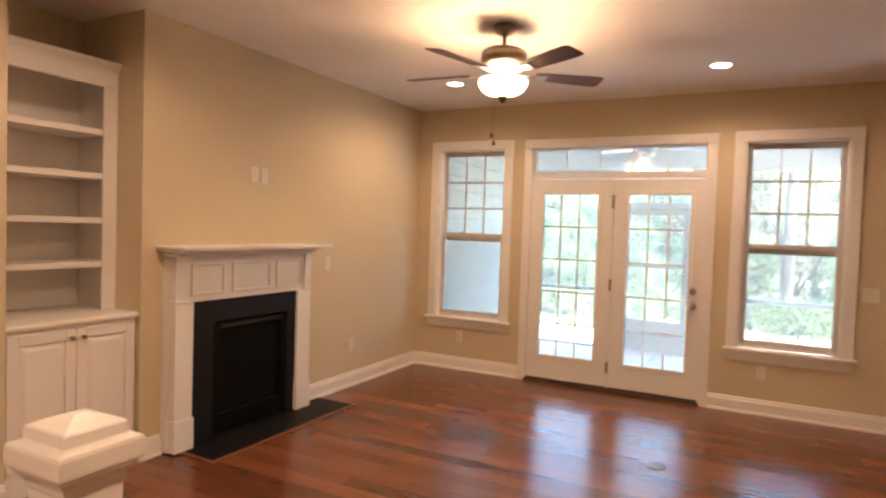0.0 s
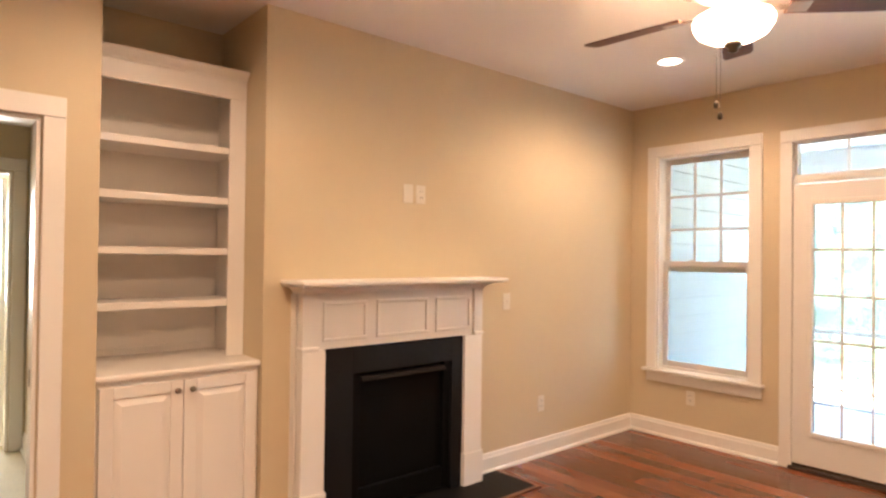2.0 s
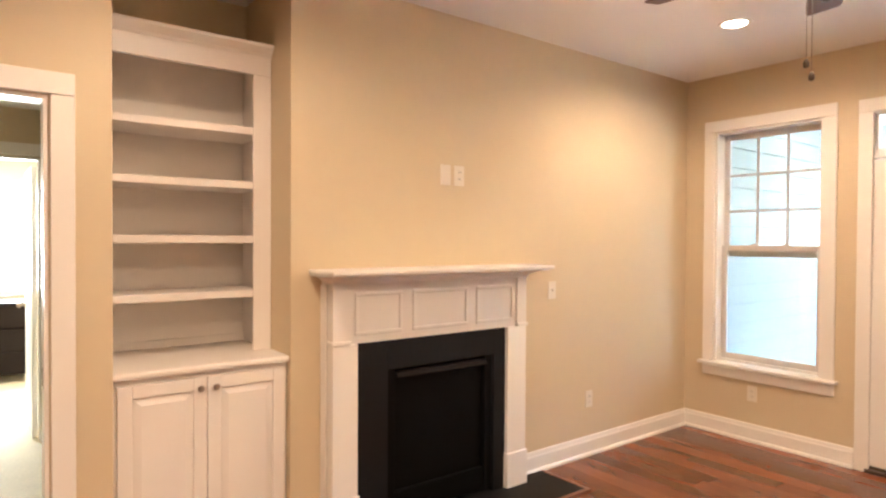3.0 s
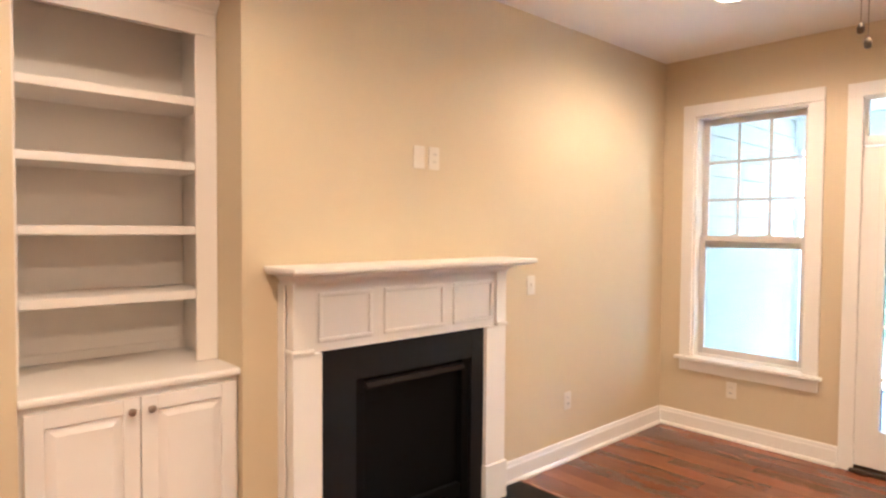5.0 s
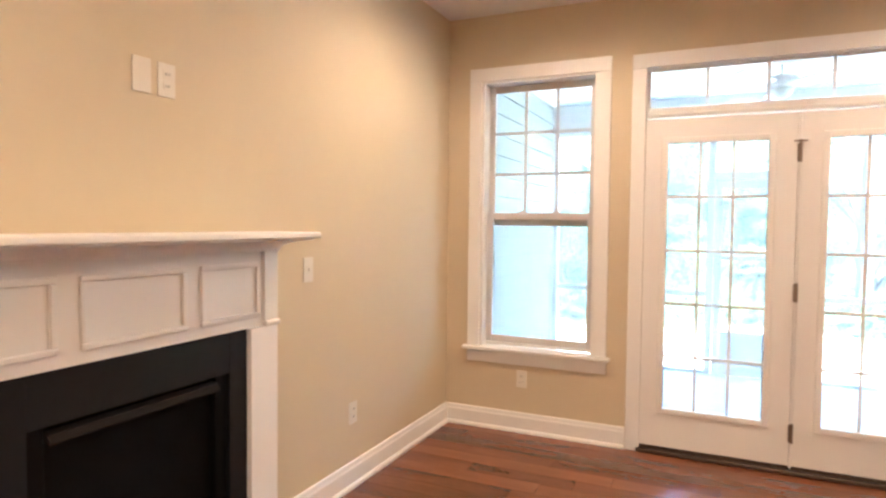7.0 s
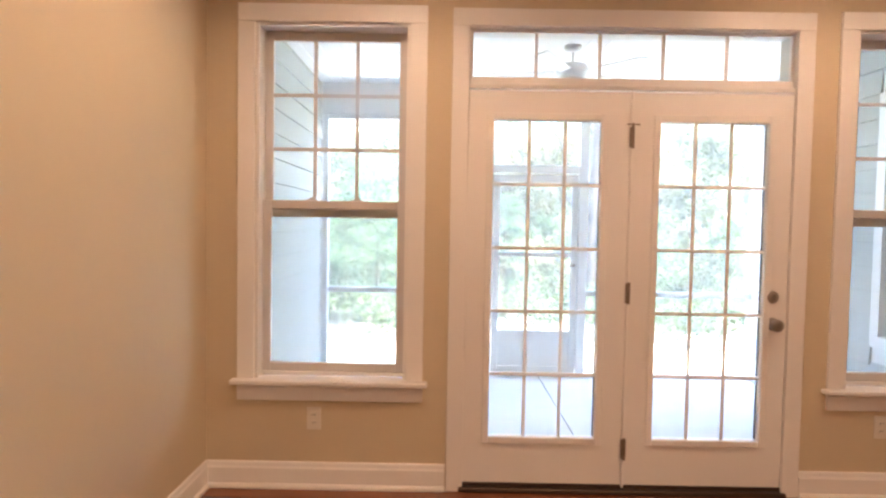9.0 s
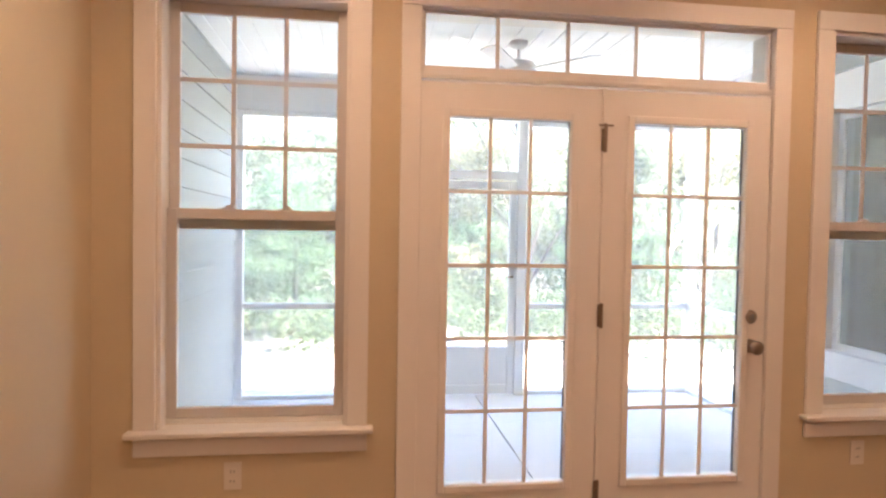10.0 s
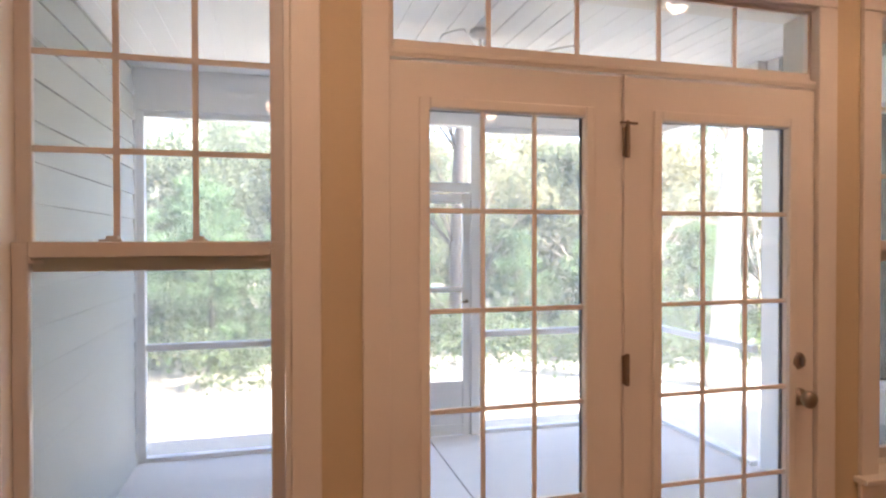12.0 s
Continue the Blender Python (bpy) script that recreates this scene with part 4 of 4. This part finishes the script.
def clapboards(holder, axis_y0, axis_y1, x, outward, z0, z1, skip=None):
    """Lap boards on a wall that runs along y; each one leans out over the next."""
    step, cache = 0.178, {}
    z = z0
    while z < z1:
        spans = [(axis_y0, axis_y1)]
        if skip and z + step > skip[2] and z < skip[3]:
            spans = [s for s in ((axis_y0, skip[0]), (skip[1], axis_y1)) if s[1] - s[0] > 0.02]
        top = min(z + step + 0.025, z1)
        for a, b in spans:
            key = (a, b, round(top - z, 3))
            if key not in cache:
                prof = [(0, 0), (outward * 0.020, 0), (outward * 0.022, 0.004), (outward * 0.006, top - z), (0, top - z)]
                bm = extrude_profile(prof, "y", a, b)
                me = bpy.data.meshes.new("board")
                bm.to_mesh(me)
                bm.free()
                me.materials.append(SIDING)
                cache[key] = me
            o = new("board", cache[key])
            o.location = (x, 0, z)
            o.parent = holder
        z += step


side = structure("porch_wall_left", boxes((-0.23, WT + 0.001, PZ - 0.4, -0.037, PY1 + 0.11, PH + 0.3)), EXTTRIM, "pale blue lap siding wall beside the porch", "wall")
clapboards(side, WT + 0.002, PY1 - 0.03, -0.0368, 1, PZ + 0.004, PH)
part("corner_board", boxes((-0.036, PY1 - 0.028, PZ, -0.012, PY1 - 0.002, PH)), EXTTRIM, side)
# the wing of the house on the other side, with a window over the porch
WX = 4.33
VY, VZ = (0.36, 1.245), (0.62, 2.265)
wing = structure("wing_wall", boxes((WX, WT + 0.001, PZ - 0.4, WX + 0.15, VY[0], PH + 0.3), (WX, VY[1], PZ - 0.4, WX + 0.15, 1.74, PH + 0.3),
                                    (WX, VY[0], PZ - 0.4, WX + 0.15, VY[1], VZ[0]), (WX, VY[0], VZ[1], WX + 0.15, VY[1], PH + 0.3)), EXTTRIM,
                 "pale blue siding wing wall beside the porch", "wall")
clapboards(wing, WT + 0.002, 1.59, WX - 0.0002, -1, PZ + 0.004, PH, (VY[0] - 0.09, VY[1] + 0.09, VZ[0] - 0.09, VZ[1] + 0.10))
part("corner_board", boxes((WX - 0.026, 1.592, PZ, WX - 0.001, 1.745, PH)), EXTTRIM, wing)
vw = empty("window_4", (WX, 0, 0), "white framed dark window of the house wing", "window", kind="structure")
part("casing", boxes((-0.028, VY[0] - 0.085, VZ[0] - 0.08, -0.001, VY[0], VZ[1] + 0.09)), EXTTRIM, vw)
part("casing", boxes((-0.028, VY[1], VZ[0] - 0.08, -0.001, VY[1] + 0.085, VZ[1] + 0.09)), EXTTRIM, vw)
part("casing", boxes((-0.028, VY[0], VZ[1], -0.001, VY[1], VZ[1] + 0.09)), EXTTRIM, vw)
part("window_sill", boxes((-0.045, VY[0], VZ[0] - 0.08, -0.001, VY[1], VZ[0]), bevel=0.004), EXTTRIM, vw)
part("window_frame", boxes((0.03, VY[0], VZ[0], 0.07, VY[0] + 0.05, VZ[1]), (0.03, VY[1] - 0.05, VZ[0], 0.07, VY[1], VZ[1]), (0.03, VY[0] + 0.05, VZ[1] - 0.05, 0.07, VY[1] - 0.05, VZ[1]),
                           (0.03, VY[0] + 0.05, VZ[0], 0.07, VY[1] - 0.05, VZ[0] + 0.05), (0.03, VY[0] + 0.05, 1.42, 0.07, VY[1] - 0.05, 1.48)), EXTTRIM, vw)
part("pane", boxes((0.048, VY[0] + 0.05, VZ[0] + 0.05, 0.052, VY[1] - 0.05, VZ[1] - 0.05)), DARKPANE, vw)
structure("wing_room", boxes((WX + 1.6, WT, 0, WX + 1.7, 1.66, 2.5), (WX + 0.15, 1.55, 0, WX + 1.6, 1.66, 2.5), (WX + 0.15, WT, 2.5, WX + 1.7, 1.66, 2.6), (WX + 0.15, WT, -0.1, WX + 1.7, 1.66, 0.0)), DIM,
          "dim room behind the wing window", "wall")

pfan = empty("porch_ceiling_fan", (2.16, 1.62, PH), "white porch ceiling fan with white blades", "ceiling fan")
part("canopy", lathe([(0, 0), (0.065, 0), (0.062, -0.03), (0.03, -0.05), (0.013, -0.052)], 24), EXTTRIM, pfan, "", True)
part("downrod", lathe([(0.012, -0.05), (0.012, -0.14)], 12), EXTTRIM, pfan)
part("motor_housing", lathe([(0.03, -0.13), (0.10, -0.145), (0.125, -0.17), (0.125, -0.21), (0.09, -0.235), (0.04, -0.245), (0, -0.245)], 28), EXTTRIM, pfan, "", True)
part("light_bowl", lathe([(0.085, -0.246), (0.085, -0.26), (0.060, -0.30), (0.02, -0.318), (0, -0.32)], 28), EXTTRIM, pfan, "", True)
for i in range(5):
    b = part("blade", extrude_profile([(0.13, -0.045), (0.60, -0.062), (0.62, -0.04), (0.62, 0.04), (0.60, 0.062), (0.13, 0.045)], "z", -0.004, 0.004), EXTTRIM, pfan)
    b.matrix_basis = pose(0, 0, -0.205, 0, 0, 22 + 72 * i) @ pose(0, 0, 0, 10, 0, 0)

# ---- yard ----
GZ = -0.42


def ground_z(x, y):
    return GZ + 0.030 * max(0.0, y - 4.0) + 0.06 * noise.noise((x * 0.35, y * 0.35, 0.0))


xs = [-400, -120, -50, -25] + [-16 + 0.8 * i for i in range(46)] + [25, 45, 110, 400]
ys = [-400, -60, -20, -10.5] + [3.0 + 0.8 * i for i in range(40)] + [40, 60, 120, 400]
bm = bmesh.new()
grid = [[bm.verts.new((x, y, ground_z(x, y) if 2 < y < 36 and -20 < x < 24 else (GZ if y < 3 else GZ + 1.0))) for x in xs] for y in ys]
for j in range(len(ys) - 1):
    for i in range(len(xs) - 1):
        bm.faces.new((grid[j][i], grid[j][i + 1], grid[j + 1][i + 1], grid[j + 1][i]))
structure("ground", bm, GRASS, "pale dry straw-covered yard", "ground")
RNG = np.random.default_rng(7)


def leaf_mesh(name, centres, radii, count, size, mat, parent, label="", droop=0.0, slim=0.45):
    """Many small bent leaves scattered through uneven clumps."""
    n = count * len(centres)
    c = np.repeat(np.array(centres), count, axis=0)
    r = np.repeat(np.array(radii), count, axis=0)
    d = RNG.normal(size=(n, 3))
    d /= np.linalg.norm(d, axis=1)[:, None]
    p = c + d * r[:, None] * (RNG.random(n) ** 0.45)[:, None] * np.array((1, 1, 0.75))
    a = RNG.normal(size=(n, 3))
    a /= np.linalg.norm(a, axis=1)[:, None]
    a[:, 2] -= droop
    b = np.cross(a, RNG.normal(size=(n, 3)))
    b /= np.linalg.norm(b, axis=1)[:, None]
    s = size * (0.6 + 0.8 * RNG.random(n))[:, None]
    verts = np.stack([p - a * s, p + b * s * slim, p + a * s, p - b * s * slim], axis=1).reshape(-1, 3)
    faces = np.arange(4 * n).reshape(-1, 4)
    me = bpy.data.meshes.new(name)
    me.from_pydata(verts.tolist(), [], faces.tolist())
    me.materials.append(mat)
    o = new(name, me)
    o.parent = parent
    if label:
        o["label"] = label
    return o


def broad_tree(x, y, h, spread, leafmat, bark, label, clumps=38, per=330, base=0.3, r0=None):
    z = ground_z(x, y) - 0.05
    t = empty("tree", (x, y, z), label, "tree", "woods behind the yard")
    lean = RNG.normal(size=2) * 0.03 * h
    r0 = r0 or 0.016 * h + 0.03
    trunk = [(lean[0] * s * s + 0.06 * math.sin(5 * s + x), lean[1] * s * s, h * 0.92 * s) for s in (0, 0.06, 0.2, 0.4, 0.6, 0.8, 1.0)]
    bm = tube(trunk, [r0 * k for k in (1.5, 1.05, 0.9, 0.72, 0.52, 0.30, 0.08)], 10)
    centres, radii = [], []
    for i in range(clumps):
        s = base + (1 - base) * (i + RNG.random()) / clumps
        ang = RNG.random() * 2 * math.pi
        reach = spread * (0.35 + 0.75 * RNG.random()) * (1.15 - 0.75 * s)
        k = Vector(trunk[min(6, int(s * 6))])
        e = Vector((k.x + math.cos(ang) * reach, k.y + math.sin(ang) * reach, h * 0.92 * s + 0.25 * reach))
        start = Vector((k.x, k.y, min(k.z, e.z)))
        m = (start + e) / 2 + Vector((0, 0, 0.12 * reach))
        if i % 2 == 0:
            tube([start, m, e], [r0 * 0.35 * (1.2 - s), r0 * 0.2 * (1.2 - s), 0.008], 6, bm)
        centres.append(tuple(e))
        radii.append(spread * (0.16 + 0.20 * RNG.random()))
    part("trunk", bm, bark, t, "", True)
    leaf_mesh("crown", centres, radii, per, 0.056, leafmat, t)
    return t


def sapling_pine(x, y, h, label="young bushy pine in the yard edge"):
    z = ground_z(x, y) - 0.05
    t = empty("pine_sapling", (x, y, z), label, "tree", "young pines")
    part("trunk", tube([(0, 0, 0), (0.03, 0.02, h * 0.5), (0, 0, h)], [0.05, 0.035, 0.008], 8), BARK, t, "", True)
    centres, radii = [], []
    layers = int(h / 0.32)
    for i in range(layers):
        s = (i + 0.5) / layers
        reach = (0.36 * h) * (1 - s) ** 0.7 + 0.10
        for k in range(7):
            a = 2 * math.pi * (k + RNG.random()) / 7
            for q in (0.45, 0.95):
                centres.append((math.cos(a) * reach * q * (0.7 + 0.6 * RNG.random()), math.sin(a) * reach * q * (0.7 + 0.6 * RNG.random()), h * (0.05 + 0.95 * s) + 0.16 * q + 0.22 * (RNG.random() - 0.5)))
                radii.append(0.16 + 0.10 * (1 - s))
    leaf_mesh("crown", centres, radii, 70, 0.062, NEEDLE, t, slim=0.16)
    return t


TREES = [(-3.4, 10.8, 4.0, 2.0), (-1.2, 10.2, 3.7, 1.8), (0.9, 11.2, 4.1, 2.1), (2.8, 10.0, 3.7, 1.9), (4.6, 11.0, 4.0, 2.0), (6.4, 9.8, 3.8, 1.9), (8.4, 9.2, 3.9, 2.0),
         (10.4, 8.0, 3.8, 2.0), (-5.8, 10.6, 4.0, 2.2), (12.6, 7.0, 3.9, 2.2), (-0.2, 14.5, 5.2, 2.6), (3.6, 14.8, 5.3, 2.6), (7.4, 14.0, 5.1, 2.6), (-4.4, 15.0, 5.2, 2.6), (11.0, 12.5, 4.9, 2.6),
         (15.0, 10.5, 4.5, 2.5)]
for i, (tx, ty, th, ts) in enumerate(TREES):
    broad_tree(tx, ty, th, ts, LEAF if i % 3 else LEAF2, BARK, "leafy green tree at the edge of the woods" if i % 3 else "yellow-green leafy tree at the edge of the woods", base=0.12)
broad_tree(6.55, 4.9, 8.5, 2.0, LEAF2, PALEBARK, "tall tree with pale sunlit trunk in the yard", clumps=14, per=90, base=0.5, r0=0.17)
broad_tree(3.95, 8.1, 9.0, 2.0, LEAF2, BARK, "tall tree with grey trunk before the woods", clumps=34, per=150, base=0.26, r0=0.13)
for px, py, ph in ((0.05, 7.2, 2.5), (-1.0, 7.8, 2.2), (1.1, 7.7, 2.0), (-2.2, 8.2, 2.4), (2.3, 8.3, 2.1), (3.2, 8.9, 1.8), (4.9, 8.0, 1.9), (6.0, 7.3, 1.8), (7.5, 6.6, 2.0), (-0.4, 8.9, 2.8), (1.7, 9.2, 2.6), (9.0, 6.0, 1.9)):
    sapling_pine(px, py, ph)


def bare_sapling(x, y, h, lean, label="thin pale sapling with bare forked branches"):
    """A slim stem that forks again and again, with hardly a leaf on it."""
    z = ground_z(x, y) - 0.05
    t = empty("bare_sapling", (x, y, z), label, "tree", "bare saplings before the woods")
    bm = bmesh.new()

    def limb(p, d, length, r, depth):
        q = p + d * length * 0.5 + Vector(RNG.normal(size=3)) * 0.03 * length
        e = q + (d + Vector(RNG.normal(size=3)) * 0.18).normalized() * length * 0.5
        tube([p, q, e], [r, r * 0.85, r * 0.65], 6, bm)
        if depth:
            for k in range(2 + (depth > 2)):
                limb(e if k < 2 else q, (d + Vector(RNG.normal(size=3)) * 0.42 + Vector((0, 0, 0.12))).normalized(), length * 0.72, r * 0.62, depth - 1)

    limb(Vector((0, 0, 0)), Vector((lean, 0.05, 1)).normalized(), h * 0.36, 0.045, 4)
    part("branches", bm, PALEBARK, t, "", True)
    return t


for bx, by, bh, bl in ((8.3, 7.6, 3.4, 0.10), (7.6, 7.9, 2.9, -0.12), (9.1, 7.0, 3.2, 0.05), (5.6, 7.0, 2.8, 0.55), (10.2, 6.6, 3.2, -0.08)):
    bare_sapling(bx, by, bh, bl)
brush_c, brush_r = [], []
for i in range(240):
    bx = -6 + 19 * RNG.random()
    by = 5.9 - 0.22 * max(0.0, bx - 4.0) + 2.6 * RNG.random()
    brush_c.append((bx, by, ground_z(bx, by) + 0.10 + 0.5 * RNG.random()))
    brush_r.append(0.28 + 0.25 * RNG.random())
for i in range(60):
    bx, by = 2.6 + 3.6 * RNG.random(), 7.4 + 2.2 * RNG.random()
    brush_c.append((bx, by, ground_z(bx, by) + 0.08 + 0.4 * RNG.random()))
    brush_r.append(0.26 + 0.2 * RNG.random())
brush = empty("undergrowth", (0, 0, 0), "low tangled green undergrowth below the trees", "shrubs", kind="stuff")
leaf_mesh("leaves", brush_c, brush_r, 130, 0.045, BRUSHLEAF, brush)
thick_c, thick_r = [], []
for i in range(300):
    bx = -7 + 22 * RNG.random()
    by = 8.6 - 0.25 * max(0.0, bx - 4.0) + 2.2 * RNG.random()
    thick_c.append((bx, by, ground_z(bx, by) + 0.2 + 2.1 * RNG.random() ** 1.3))
    thick_r.append(0.32 + 0.28 * RNG.random())
thicket = empty("thicket", (0, 0, 0), "dense green thicket in front of the woods", "shrubs", kind="stuff")
leaf_mesh("leaves", thick_c, thick_r, 150, 0.050, LEAF, thicket)
woods = bmesh.new()
for i in range(60):
    bx, by = -45 + 1.6 * i, 22 + 4 * noise.noise((i * 0.7, 0, 0))
    lathe([(1.4, -1), (2.0, 1.5), (2.4, 3.0), (1.8, 4.4), (0.8, 5.2 + 0.8 * noise.noise((i * 1.3, 2, 0))), (0, 6.0)], 9, woods, (bx, by, 0))
for v in woods.verts:
    v.co += 0.9 * noise.noise_vector(v.co * 0.6)
tagged(finish("far_woods", woods, FARWOOD), "dense far green woods", "woods", kind="stuff")

# ---- hardwood floor, plank by plank ----
floor = structure("floor", boxes((-0.12, RY0, -0.14, RX1, 0.0, -0.012)), GAP, "reddish-brown hardwood plank floor", "floor")
PW = 0.127
rnd = random.Random(11)
shared = {}
far = bmesh.new()
y = -0.001
while y - PW > RY0:
    x = RX0 - rnd.random() * 1.1
    while x < RX1:
        ln = rnd.choice((0.6, 0.9, 1.1, 1.4, 1.7, 2.0))
        x0, x1 = max(x, RX0 + 0.001), min(x + ln, RX1)
        if x1 - x0 > 0.01:
            if y > -5.9:
                key = (round(x1 - x0, 4),)
                if key not in shared:
                    bm = bmesh.new()
                    L = x1 - x0 - 0.0012
                    w, b = PW - 0.0006, 0.0005
                    lo = [bm.verts.new(p) for p in ((0, 0, -0.011), (L, 0, -0.011), (L, -w, -0.011), (0, -w, -0.011))]
                    ed = [bm.verts.new(p) for p in ((0, 0, -b), (L, 0, -b), (L, -w, -b), (0, -w, -b))]
                    tp = [bm.verts.new(p) for p in ((b, -b, 0), (L - b, -b, 0), (L - b, -w + b, 0), (b, -w + b, 0))]
                    bm.faces.new(tp[::-1])
                    for i in range(4):
                        j = (i + 1) % 4
                        bm.faces.new((lo[i], ed[i], ed[j], lo[j]))
                        bm.faces.new((ed[i], tp[i], tp[j], ed[j]))
                    bmesh.ops.recalc_face_normals(bm, faces=bm.faces)
                    me = bpy.data.meshes.new("plank")
                    bm.to_mesh(me)
                    bm.free()
                    me.materials.append(WOOD)
                    shared[key] = me
                o = new("plank", shared[key])
                o.location = (x0, y, rnd.uniform(-0.0004, 0.0004))
                o.parent = floor
            else:
                box(far, x0, y - PW + 0.001, -0.011, x1 - 0.001, y, 0.0)
        x += ln
    y -= PW
rest = part("planks", far, WOOD_FAR, floor)
rest["kind"] = "stuff"
